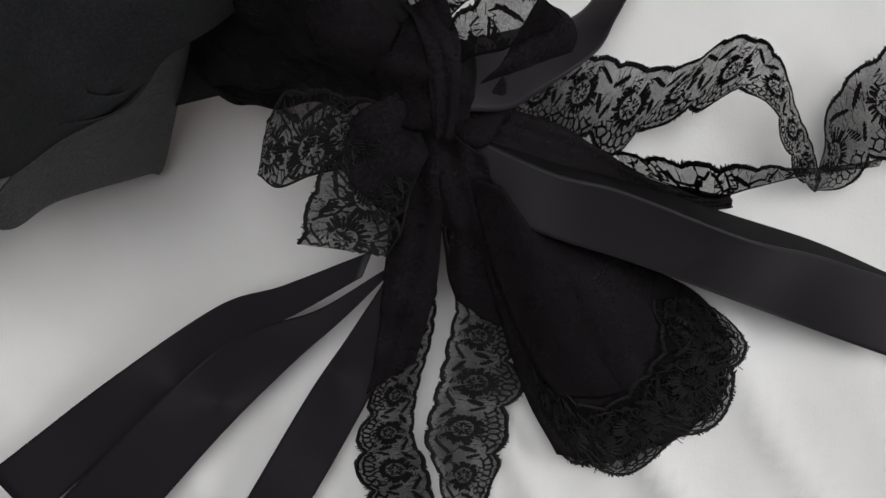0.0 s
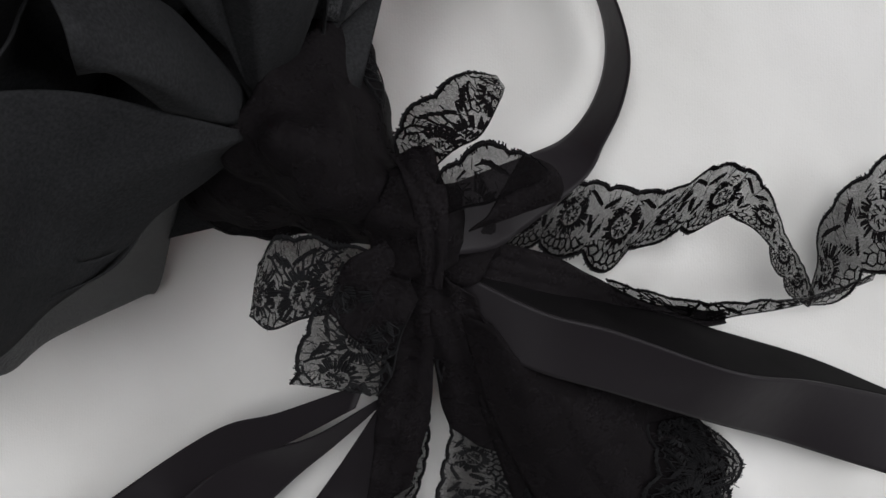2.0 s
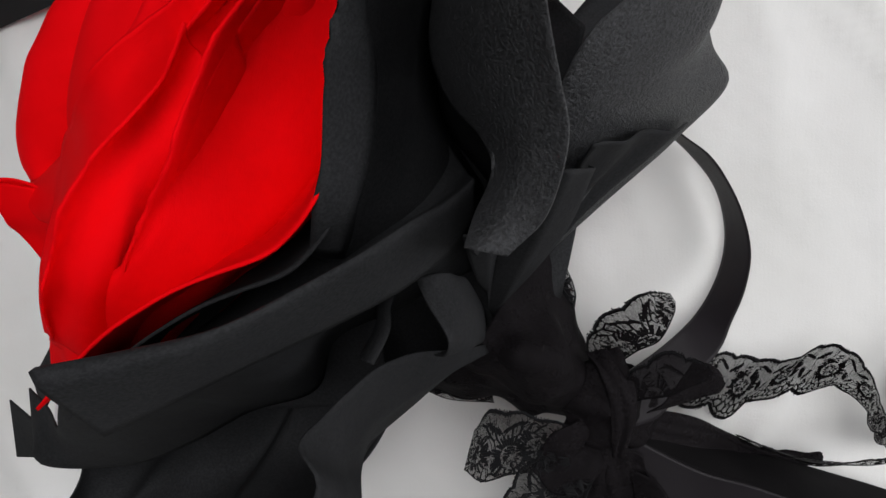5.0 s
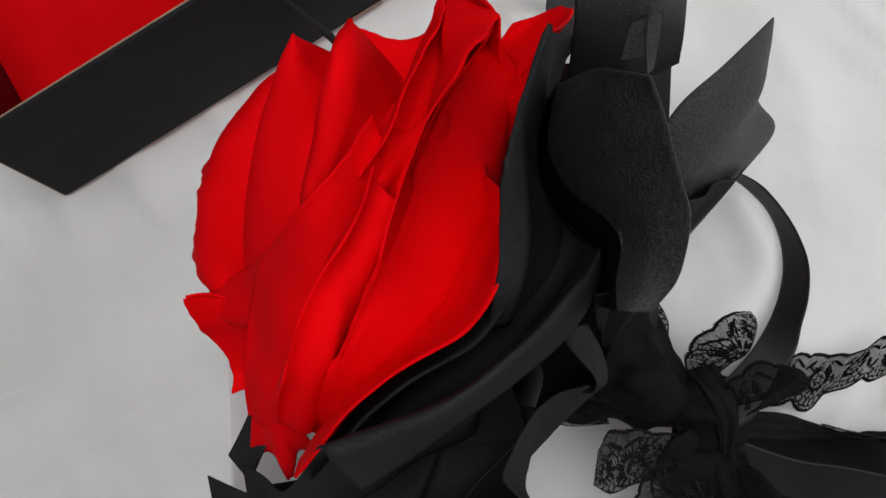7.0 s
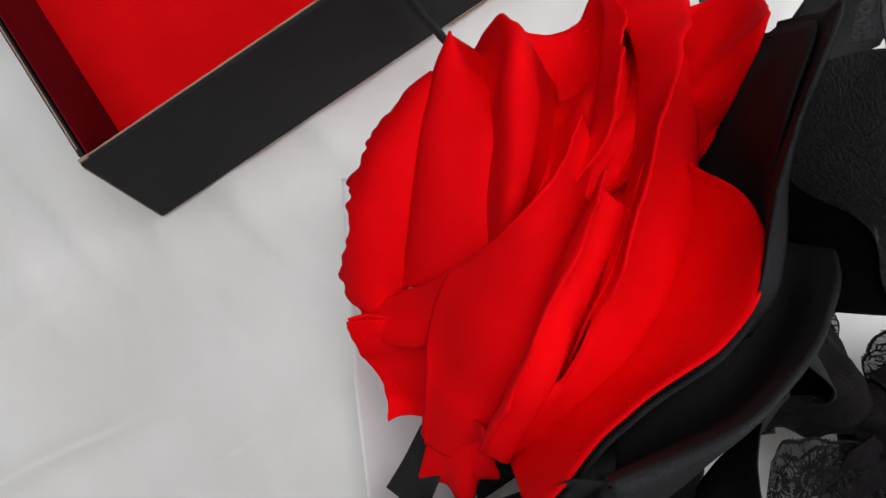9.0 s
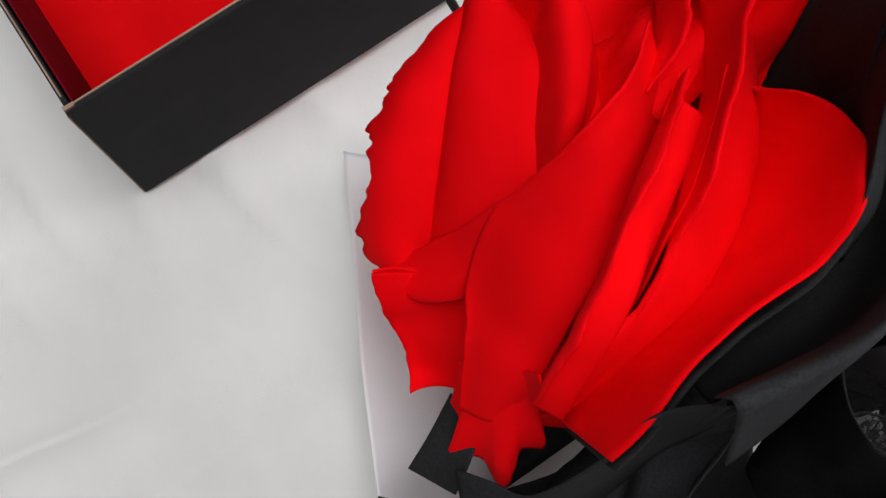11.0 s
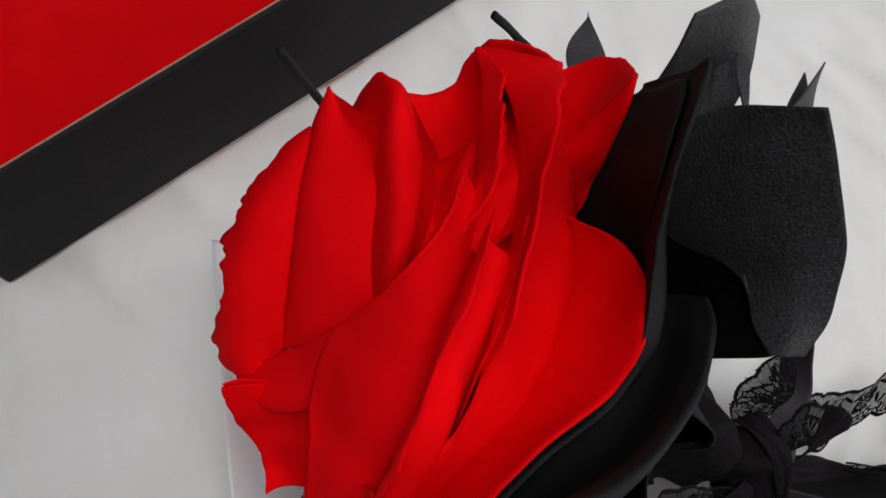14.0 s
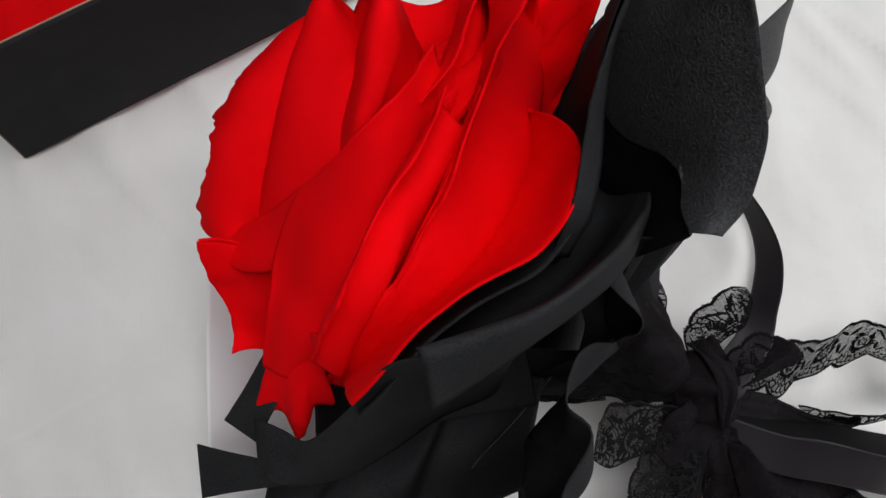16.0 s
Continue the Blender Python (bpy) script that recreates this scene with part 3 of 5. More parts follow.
rolled_petal([[(-0.080, 0.292, 0.105), (-0.084, 0.262, 0.112), (-0.095, 0.236, 0.122), (-0.112, 0.212, 0.132)], [(-0.088, 0.299, 0.125), (-0.092, 0.284, 0.144), (-0.096, 0.268, 0.161), (-0.101, 0.252, 0.178), (-0.108, 0.233, 0.192), (-0.117, 0.213, 0.202), (-0.130, 0.195, 0.204)], [(-0.097, 0.303, 0.138), (-0.101, 0.288, 0.154), (-0.105, 0.272, 0.170), (-0.111, 0.255, 0.184), (-0.117, 0.237, 0.195), (-0.125, 0.218, 0.205), (-0.135, 0.200, 0.214)], [(-0.099, 0.305, 0.143), (-0.103, 0.290, 0.159), (-0.107, 0.274, 0.175), (-0.113, 0.257, 0.189), (-0.119, 0.239, 0.200), (-0.127, 0.220, 0.210), (-0.137, 0.202, 0.219)], [(-0.094, 0.305, 0.143), (-0.097, 0.290, 0.164), (-0.100, 0.275, 0.184), (-0.106, 0.258, 0.203), (-0.113, 0.240, 0.219), (-0.122, 0.218, 0.230), (-0.138, 0.201, 0.226)]], rose, 6, ruffle=0.0030)
rolled_petal([[(-0.098, 0.222, 0.130), (-0.116, 0.190, 0.140), (-0.138, 0.160, 0.146), (-0.162, 0.134, 0.142), (-0.188, 0.108, 0.130)], [(-0.120, 0.191, 0.219), (-0.127, 0.177, 0.218), (-0.136, 0.164, 0.220), (-0.145, 0.151, 0.221), (-0.153, 0.137, 0.218), (-0.161, 0.125, 0.212), (-0.168, 0.115, 0.202), (-0.174, 0.106, 0.189), (-0.179, 0.098, 0.177)], [(-0.129, 0.197, 0.228), (-0.137, 0.184, 0.227), (-0.146, 0.171, 0.229), (-0.154, 0.158, 0.230), (-0.162, 0.145, 0.227), (-0.170, 0.133, 0.221), (-0.177, 0.122, 0.212), (-0.183, 0.113, 0.201), (-0.188, 0.105, 0.189)], [(-0.131, 0.199, 0.233), (-0.139, 0.186, 0.232), (-0.148, 0.173, 0.234), (-0.156, 0.160, 0.235), (-0.164, 0.147, 0.232), (-0.172, 0.135, 0.226), (-0.179, 0.124, 0.217), (-0.185, 0.115, 0.206), (-0.190, 0.107, 0.194)], [(-0.129, 0.201, 0.241), (-0.135, 0.187, 0.240), (-0.144, 0.173, 0.242), (-0.154, 0.160, 0.243), (-0.163, 0.146, 0.240), (-0.170, 0.134, 0.233), (-0.177, 0.123, 0.222), (-0.183, 0.114, 0.209), (-0.188, 0.106, 0.195)]], rose, 5, ruffle=0.0032)
cloth_sheet("petal", [[(-0.123, 0.193, 0.212), (-0.130, 0.179, 0.212), (-0.139, 0.166, 0.213), (-0.148, 0.152, 0.214), (-0.157, 0.139, 0.211), (-0.164, 0.127, 0.204), (-0.171, 0.116, 0.194), (-0.177, 0.108, 0.182), (-0.182, 0.100, 0.170)], [(-0.117, 0.195, 0.221), (-0.125, 0.179, 0.220), (-0.134, 0.163, 0.218), (-0.144, 0.149, 0.214), (-0.152, 0.135, 0.206), (-0.161, 0.123, 0.196), (-0.169, 0.113, 0.183), (-0.175, 0.104, 0.168), (-0.181, 0.097, 0.153)], [(-0.115, 0.201, 0.239), (-0.124, 0.182, 0.238), (-0.133, 0.164, 0.232), (-0.143, 0.149, 0.223), (-0.152, 0.134, 0.211), (-0.161, 0.122, 0.197), (-0.170, 0.112, 0.181), (-0.178, 0.104, 0.163), (-0.185, 0.097, 0.145)]], RED, rose, 50, 14, 0.0011, 0.0008, 40, 35)
cloth_sheet("petal", [[(-0.091, 0.301, 0.115), (-0.095, 0.286, 0.133), (-0.099, 0.271, 0.151), (-0.104, 0.254, 0.167), (-0.111, 0.236, 0.181), (-0.119, 0.216, 0.191), (-0.133, 0.197, 0.194)], [(-0.080, 0.287, 0.134), (-0.084, 0.275, 0.150), (-0.089, 0.261, 0.165), (-0.096, 0.247, 0.180), (-0.103, 0.232, 0.192), (-0.111, 0.215, 0.202), (-0.122, 0.198, 0.207)], [(-0.073, 0.277, 0.170), (-0.078, 0.266, 0.184), (-0.084, 0.255, 0.198), (-0.091, 0.243, 0.211), (-0.099, 0.231, 0.222), (-0.107, 0.217, 0.231), (-0.115, 0.201, 0.237)]], RED, rose, 50, 14, 0.0011, 0.0008, 40, 36)
# inner petals
petal([(-0.130, 0.229, 0.217), (-0.139, 0.215, 0.225), (-0.149, 0.202, 0.231), (-0.162, 0.192, 0.227), (-0.172, 0.186, 0.214), (-0.181, 0.182, 0.199), (-0.190, 0.179, 0.184), (-0.203, 0.159, 0.166), (-0.207, 0.139, 0.166), (-0.211, 0.124, 0.160), (-0.214, 0.108, 0.148)], [(-0.120, 0.204, 0.190), (-0.134, 0.184, 0.202), (-0.148, 0.164, 0.208), (-0.162, 0.145, 0.206), (-0.175, 0.128, 0.198), (-0.186, 0.112, 0.180), (-0.196, 0.100, 0.156)], rose, 0.006, 0.003, (-0.1, -0.5, 0.85), 0.0010, 7, nu=84, nv=28)
petal([(-0.172, 0.185, 0.212), (-0.185, 0.181, 0.193), (-0.197, 0.178, 0.173), (-0.209, 0.177, 0.153), (-0.223, 0.176, 0.135), (-0.239, 0.175, 0.118)], [(-0.182, 0.166, 0.172), (-0.194, 0.156, 0.164), (-0.206, 0.150, 0.156), (-0.220, 0.152, 0.146), (-0.230, 0.158, 0.136)], rose, 0.006, 0.002, (-0.2, -0.4, 0.9), 0.0016, 8)
cloth_sheet("petal", [[(-0.162, 0.303, 0.085), (-0.161, 0.273, 0.137), (-0.164, 0.258, 0.142), (-0.167, 0.244, 0.148), (-0.170, 0.229, 0.153), (-0.174, 0.214, 0.157), (-0.177, 0.199, 0.161), (-0.188, 0.168, 0.123)], [(-0.150, 0.303, 0.130), (-0.149, 0.273, 0.182), (-0.152, 0.258, 0.187), (-0.155, 0.244, 0.193), (-0.158, 0.229, 0.198), (-0.162, 0.214, 0.202), (-0.165, 0.199, 0.206), (-0.176, 0.168, 0.168)], [(-0.145, 0.302, 0.136), (-0.142, 0.277, 0.175), (-0.142, 0.262, 0.183), (-0.144, 0.247, 0.189), (-0.147, 0.232, 0.197), (-0.152, 0.214, 0.204), (-0.158, 0.197, 0.205), (-0.169, 0.167, 0.173)], [(-0.147, 0.303, 0.130), (-0.140, 0.284, 0.156), (-0.138, 0.268, 0.166), (-0.139, 0.253, 0.174), (-0.141, 0.238, 0.184), (-0.148, 0.216, 0.194), (-0.158, 0.196, 0.192), (-0.168, 0.168, 0.166)], [(-0.141, 0.301, 0.100), (-0.126, 0.280, 0.101), (-0.124, 0.264, 0.111), (-0.125, 0.249, 0.119), (-0.127, 0.234, 0.129), (-0.134, 0.212, 0.139), (-0.152, 0.192, 0.162), (-0.162, 0.164, 0.136)]], RED, rose, 56, 40, 0.0011, 0.0012, 40, 17)
cloth_sheet("petal", [[(-0.180, 0.291, 0.120), (-0.187, 0.276, 0.128), (-0.193, 0.258, 0.133), (-0.198, 0.240, 0.136), (-0.203, 0.222, 0.138), (-0.210, 0.200, 0.130), (-0.220, 0.178, 0.108)], [(-0.174, 0.291, 0.150), (-0.181, 0.276, 0.158), (-0.187, 0.258, 0.163), (-0.192, 0.240, 0.166), (-0.197, 0.222, 0.168), (-0.204, 0.200, 0.160), (-0.214, 0.178, 0.138)], [(-0.173, 0.291, 0.157), (-0.173, 0.273, 0.165), (-0.174, 0.254, 0.173), (-0.175, 0.238, 0.178), (-0.178, 0.221, 0.182), (-0.185, 0.199, 0.180), (-0.195, 0.175, 0.164)], [(-0.173, 0.291, 0.150), (-0.166, 0.270, 0.158), (-0.161, 0.250, 0.168), (-0.158, 0.236, 0.176), (-0.160, 0.220, 0.182), (-0.166, 0.198, 0.186), (-0.176, 0.172, 0.176)], [(-0.161, 0.291, 0.120), (-0.154, 0.270, 0.128), (-0.149, 0.250, 0.138), (-0.146, 0.236, 0.146), (-0.148, 0.220, 0.152), (-0.154, 0.198, 0.156), (-0.164, 0.172, 0.146)]], RED, rose, 56, 44, 0.0011, 0.0014, 36, 19)
# ruffled fringe
petal([(-0.185, 0.279, 0.138), (-0.195, 0.275, 0.133), (-0.204, 0.268, 0.131), (-0.213, 0.261, 0.130), (-0.221, 0.252, 0.131), (-0.227, 0.243, 0.133), (-0.232, 0.232, 0.134), (-0.236, 0.221, 0.135), (-0.238, 0.210, 0.134), (-0.241, 0.199, 0.130), (-0.243, 0.188, 0.126), (-0.242, 0.177, 0.123), (-0.237, 0.167, 0.121)], [(-0.170, 0.268, 0.146), (-0.182, 0.256, 0.152), (-0.190, 0.242, 0.154), (-0.196, 0.228, 0.154), (-0.202, 0.214, 0.152), (-0.207, 0.200, 0.148), (-0.211, 0.188, 0.142), (-0.213, 0.174, 0.132)], rose, 0.010, 0.0, (-0.4, 0.0, 0.9), 0.0075, 25, nu=190)
# lower petals
petal([(-0.240, 0.167, 0.152), (-0.240, 0.159, 0.145), (-0.239, 0.152, 0.138), (-0.237, 0.147, 0.130), (-0.235, 0.141, 0.123), (-0.233, 0.134, 0.116), (-0.233, 0.126, 0.111), (-0.234, 0.116, 0.113)], [(-0.206, 0.156, 0.146), (-0.204, 0.149, 0.146), (-0.203, 0.142, 0.145), (-0.203, 0.134, 0.143), (-0.204, 0.126, 0.140), (-0.206, 0.118, 0.134), (-0.210, 0.112, 0.126)], rose, -0.006, 0.002, (-0.2, -0.4, 0.9), 0.0016, 9)
petal([(-0.240, 0.167, 0.150), (-0.231, 0.168, 0.146), (-0.220, 0.165, 0.146), (-0.211, 0.158, 0.152), (-0.203, 0.150, 0.160)], [(-0.236, 0.160, 0.138), (-0.226, 0.158, 0.130), (-0.216, 0.156, 0.126), (-0.208, 0.152, 0.126), (-0.202, 0.146, 0.130)], rose, 0.002, 0.002, (-0.2, -0.3, 0.9), 0.001, 12)
petal([(-0.218, 0.109, 0.128), (-0.215, 0.096, 0.130), (-0.223, 0.085, 0.124), (-0.208, 0.086, 0.136), (-0.203, 0.071, 0.134), (-0.197, 0.079, 0.142), (-0.193, 0.087, 0.146), (-0.184, 0.087, 0.150), (-0.185, 0.099, 0.168), (-0.186, 0.111, 0.190)], [(-0.212, 0.126, 0.150), (-0.207, 0.124, 0.158), (-0.202, 0.121, 0.166), (-0.197, 0.119, 0.172), (-0.191, 0.118, 0.182), (-0.186, 0.116, 0.198)], rose, 0.004, 0.0, (-0.1, -0.5, 0.85), 0.0020, 11, nu=80)
# petals behind
petal([(-0.176, 0.287, 0.128), (-0.168, 0.292, 0.112), (-0.158, 0.297, 0.108), (-0.147, 0.304, 0.116), (-0.138, 0.302, 0.112), (-0.122, 0.297, 0.110), (-0.108, 0.298, 0.112)], [(-0.176, 0.250, 0.110), (-0.164, 0.250, 0.100), (-0.150, 0.250, 0.092), (-0.134, 0.250, 0.090), (-0.114, 0.252, 0.090)], rose, 0.004, 0.0, (0, 0.2, 0.9), 0.0012, 27)
petal([(-0.122, 0.297, 0.110), (-0.107, 0.299, 0.112), (-0.100, 0.308, 0.122), (-0.092, 0.308, 0.140), (-0.084, 0.300, 0.157), (-0.078, 0.288, 0.172), (-0.072, 0.275, 0.183)], [(-0.124, 0.252, 0.092), (-0.108, 0.252, 0.094), (-0.096, 0.254, 0.100), (-0.086, 0.252, 0.110), (-0.078, 0.246, 0.124), (-0.074, 0.240, 0.134)], rose, 0.004, 0.0, (0.1, 0.3, 0.9), 0.0012, 30)
petal([(-0.064, 0.290, 0.128), (-0.052, 0.291, 0.132), (-0.042, 0.290, 0.142), (-0.036, 0.283, 0.158), (-0.040, 0.270, 0.180), (-0.048, 0.260, 0.200), (-0.053, 0.255, 0.210), (-0.055, 0.246, 0.204), (-0.057, 0.240, 0.192), (-0.059, 0.233, 0.176), (-0.062, 0.226, 0.158), (-0.067, 0.216, 0.148)], [(-0.082, 0.276, 0.120), (-0.084, 0.262, 0.124), (-0.084, 0.248, 0.128), (-0.083, 0.234, 0.132), (-0.080, 0.218, 0.130), (-0.078, 0.204, 0.126)], rose, -0.004, 0.001, (0.3, 0.2, 0.9), 0.0016, 15)
blob("bud", (-0.150, 0.188, 0.100), (0.050, 0.078, 0.078), (0, 0, -30), RED, rose, 2)
blob("bud", (-0.122, 0.208, 0.118), (0.032, 0.056, 0.092), (0, 0, -30), RED, rose, 4)
adopt(rose)

# ---- black paper wrap ----
wrap = thing("flower_wrap", (-0.08, 0.14, 0.0), "crumpled black tissue paper wrapped round the rose", "wrapping paper")
# leaf behind the flower, its edge turned outwards
cloth_sheet("paper_leaf", [[(-0.043, 0.262, 0.090), (-0.051, 0.250, 0.088), (-0.060, 0.238, 0.086), (-0.063, 0.228, 0.085), (-0.067, 0.215, 0.085), (-0.070, 0.203, 0.088), (-0.074, 0.188, 0.095), (-0.080, 0.174, 0.105), (-0.087, 0.159, 0.120), (-0.095, 0.146, 0.135), (-0.102, 0.136, 0.140)], [(-0.042, 0.260, 0.145), (-0.049, 0.248, 0.166), (-0.056, 0.236, 0.184), (-0.058, 0.228, 0.196), (-0.063, 0.213, 0.193), (-0.065, 0.202, 0.191), (-0.067, 0.188, 0.191), (-0.070, 0.174, 0.190), (-0.074, 0.159, 0.192), (-0.080, 0.147, 0.194), (-0.085, 0.136, 0.187)], [(-0.040, 0.257, 0.184), (-0.049, 0.245, 0.224), (-0.058, 0.234, 0.259), (-0.062, 0.228, 0.280), (-0.071, 0.210, 0.275), (-0.075, 0.201, 0.270), (-0.080, 0.187, 0.263), (-0.083, 0.172, 0.253), (-0.085, 0.158, 0.244), (-0.088, 0.147, 0.237), (-0.092, 0.135, 0.220)], [(-0.041, 0.258, 0.190), (-0.050, 0.246, 0.230), (-0.059, 0.235, 0.265), (-0.063, 0.229, 0.286), (-0.072, 0.211, 0.281), (-0.076, 0.202, 0.276), (-0.081, 0.188, 0.269), (-0.084, 0.173, 0.259), (-0.086, 0.159, 0.251), (-0.089, 0.148, 0.243), (-0.093, 0.136, 0.226)], [(-0.040, 0.258, 0.190), (-0.049, 0.246, 0.230), (-0.058, 0.235, 0.265), (-0.061, 0.229, 0.285), (-0.070, 0.211, 0.279), (-0.073, 0.201, 0.268), (-0.072, 0.186, 0.248), (-0.073, 0.172, 0.242), (-0.075, 0.160, 0.238), (-0.079, 0.149, 0.234), (-0.085, 0.136, 0.218)]], PAPER, wrap, 64, 44, seed=31, dents=0.0008)
# leaf lying under the lip petal
under = lip_petal.data.copy()
under.transform(Matrix.Translation((0.003, -0.005, -0.012)))
under.materials.clear()
part("paper_leaf", under, PAPER, wrap)
# front leaf: inside, turned-over lip, outside
cloth_sheet("paper_leaf", [[(-0.060, 0.190, 0.165), (-0.082, 0.168, 0.175), (-0.104, 0.148, 0.180), (-0.120, 0.132, 0.175), (-0.134, 0.118, 0.170)], [(-0.048, 0.173, 0.158), (-0.055, 0.162, 0.175), (-0.063, 0.150, 0.191), (-0.074, 0.139, 0.205), (-0.087, 0.127, 0.216), (-0.103, 0.116, 0.223), (-0.122, 0.108, 0.225), (-0.141, 0.101, 0.226)], [(-0.045, 0.164, 0.198), (-0.053, 0.154, 0.215), (-0.064, 0.145, 0.231), (-0.076, 0.135, 0.245), (-0.091, 0.125, 0.256), (-0.109, 0.115, 0.263), (-0.129, 0.109, 0.265), (-0.150, 0.104, 0.266)], [(-0.044, 0.161, 0.208), (-0.052, 0.151, 0.225), (-0.063, 0.142, 0.241), (-0.075, 0.132, 0.255), (-0.090, 0.122, 0.266), (-0.108, 0.112, 0.273), (-0.128, 0.106, 0.275), (-0.149, 0.101, 0.276)], [(-0.044, 0.150, 0.196), (-0.054, 0.137, 0.205), (-0.067, 0.126, 0.215), (-0.081, 0.117, 0.226), (-0.095, 0.109, 0.235), (-0.111, 0.101, 0.243), (-0.128, 0.092, 0.247), (-0.145, 0.083, 0.246)]], PAPER, wrap, 64, 40, seed=33, dents=0.0012)
cloth_sheet("paper_leaf", [[(-0.220, 0.084, 0.150), (-0.207, 0.078, 0.160), (-0.195, 0.073, 0.175), (-0.176, 0.085, 0.212), (-0.161, 0.099, 0.240), (-0.149, 0.102, 0.262), (-0.149, 0.102, 0.272), (-0.128, 0.107, 0.271), (-0.108, 0.113, 0.269), (-0.075, 0.133, 0.251), (-0.052, 0.152, 0.221), (-0.044, 0.162, 0.204)], [(-0.220, 0.065, 0.145), (-0.212, 0.054, 0.150), (-0.185, 0.051, 0.129), (-0.160, 0.061, 0.130), (-0.135, 0.075, 0.135), (-0.107, 0.085, 0.140), (-0.100, 0.105, 0.135), (-0.075, 0.118, 0.140), (-0.058, 0.128, 0.140), (-0.045, 0.135, 0.140)]], PAPER, wrap, 80, 24, seed=39, dents=0.0012)
# large lobed leaf and the hollow between it and the one behind the flower
# hollow in the darker paper for shade, lit face in the lighter crepe
cloth_sheet("paper_leaf", [[(-0.042, 0.258, 0.177), (-0.049, 0.249, 0.208), (-0.056, 0.240, 0.238), (-0.062, 0.230, 0.268), (-0.073, 0.207, 0.263), (-0.074, 0.187, 0.238), (-0.078, 0.159, 0.225), (-0.087, 0.136, 0.206)], [(-0.052, 0.234, 0.190), (-0.060, 0.216, 0.140), (-0.058, 0.200, 0.115), (-0.046, 0.184, 0.105), (-0.038, 0.172, 0.110), (-0.037, 0.160, 0.115), (-0.040, 0.150, 0.125), (-0.046, 0.140, 0.140)], [(-0.055, 0.226, 0.216), (-0.059, 0.207, 0.189), (-0.052, 0.188, 0.189), (-0.039, 0.170, 0.212), (-0.037, 0.163, 0.212), (-0.039, 0.155, 0.216), (-0.042, 0.148, 0.220), (-0.045, 0.137, 0.231)], [(-0.056, 0.226, 0.231), (-0.060, 0.207, 0.204), (-0.053, 0.188, 0.204), (-0.040, 0.170, 0.227), (-0.038, 0.163, 0.227), (-0.040, 0.155, 0.231), (-0.043, 0.148, 0.235), (-0.046, 0.137, 0.246)]], PAPER, wrap, 60, 44, seed=38, dents=0.0012)
cloth_sheet("lobed_leaf", [[(-0.056, 0.226, 0.232), (-0.060, 0.207, 0.205), (-0.053, 0.188, 0.205), (-0.040, 0.170, 0.228), (-0.038, 0.163, 0.228), (-0.040, 0.155, 0.232), (-0.043, 0.148, 0.236), (-0.046, 0.137, 0.247)], [(-0.045, 0.222, 0.260), (-0.049, 0.205, 0.246), (-0.046, 0.188, 0.236), (-0.040, 0.170, 0.229), (-0.038, 0.163, 0.229), (-0.040, 0.155, 0.233), (-0.043, 0.148, 0.237), (-0.046, 0.137, 0.249)], [(-0.040, 0.214, 0.280), (-0.041, 0.201, 0.269), (-0.037, 0.187, 0.261), (-0.033, 0.173, 0.254), (-0.031, 0.164, 0.250), (-0.032, 0.155, 0.248), (-0.036, 0.146, 0.248), (-0.042, 0.136, 0.251)], [(-0.034, 0.207, 0.294), (-0.030, 0.197, 0.287), (-0.027, 0.186, 0.280), (-0.024, 0.176, 0.273), (-0.021, 0.166, 0.265), (-0.022, 0.155, 0.257), (-0.026, 0.144, 0.252), (-0.035, 0.135, 0.248)]], CREPE, wrap, 72, 40, seed=41, dents=0.0010)
cloth_sheet("paper_leaf", [[(-0.078, 0.128, 0.110), (-0.050, 0.134, 0.110), (-0.022, 0.140, 0.110)], [(-0.078, 0.160, 0.110), (-0.046, 0.160, 0.110), (-0.022, 0.162, 0.110)], [(-0.070, 0.190, 0.120), (-0.040, 0.190, 0.120), (-0.018, 0.190, 0.130)]], PAPER, wrap, 30, 24, seed=42, dents=0.001)
cloth_sheet("paper_leaf", [[(-0.100, 0.270, 0.098), (-0.074, 0.270, 0.100), (-0.048, 0.272, 0.108), (-0.024, 0.264, 0.125), (0.002, 0.240, 0.130)], [(-0.100, 0.244, 0.095), (-0.066, 0.244, 0.098), (-0.044, 0.244, 0.104), (-0.022, 0.240, 0.115), (0.000, 0.222, 0.118)], [(-0.100, 0.215, 0.092), (-0.062, 0.215, 0.094), (-0.040, 0.215, 0.100), (-0.020, 0.210, 0.105), (0.000, 0.195, 0.105)]], PAPER, wrap, seed=44, dents=0.003)
# pointed leaf beside the ribbon loop
cloth_sheet("pointed_leaf", [[(0.046, 0.256, 0.188), (0.020, 0.235, 0.196), (-0.004, 0.217, 0.192), (-0.018, 0.190, 0.165), (-0.032, 0.150, 0.125)], [(0.052, 0.250, 0.164), (0.044, 0.227, 0.162), (0.020, 0.204, 0.164), (0.000, 0.180, 0.148), (-0.022, 0.145, 0.108)], [(0.056, 0.262, 0.158), (0.050, 0.247, 0.142), (0.057, 0.234, 0.124), (0.068, 0.221, 0.110), (0.050, 0.200, 0.095), (0.031, 0.182, 0.094), (-0.008, 0.146, 0.092)]], CREPE, wrap, 44, 30, seed=43, dents=0.0012)
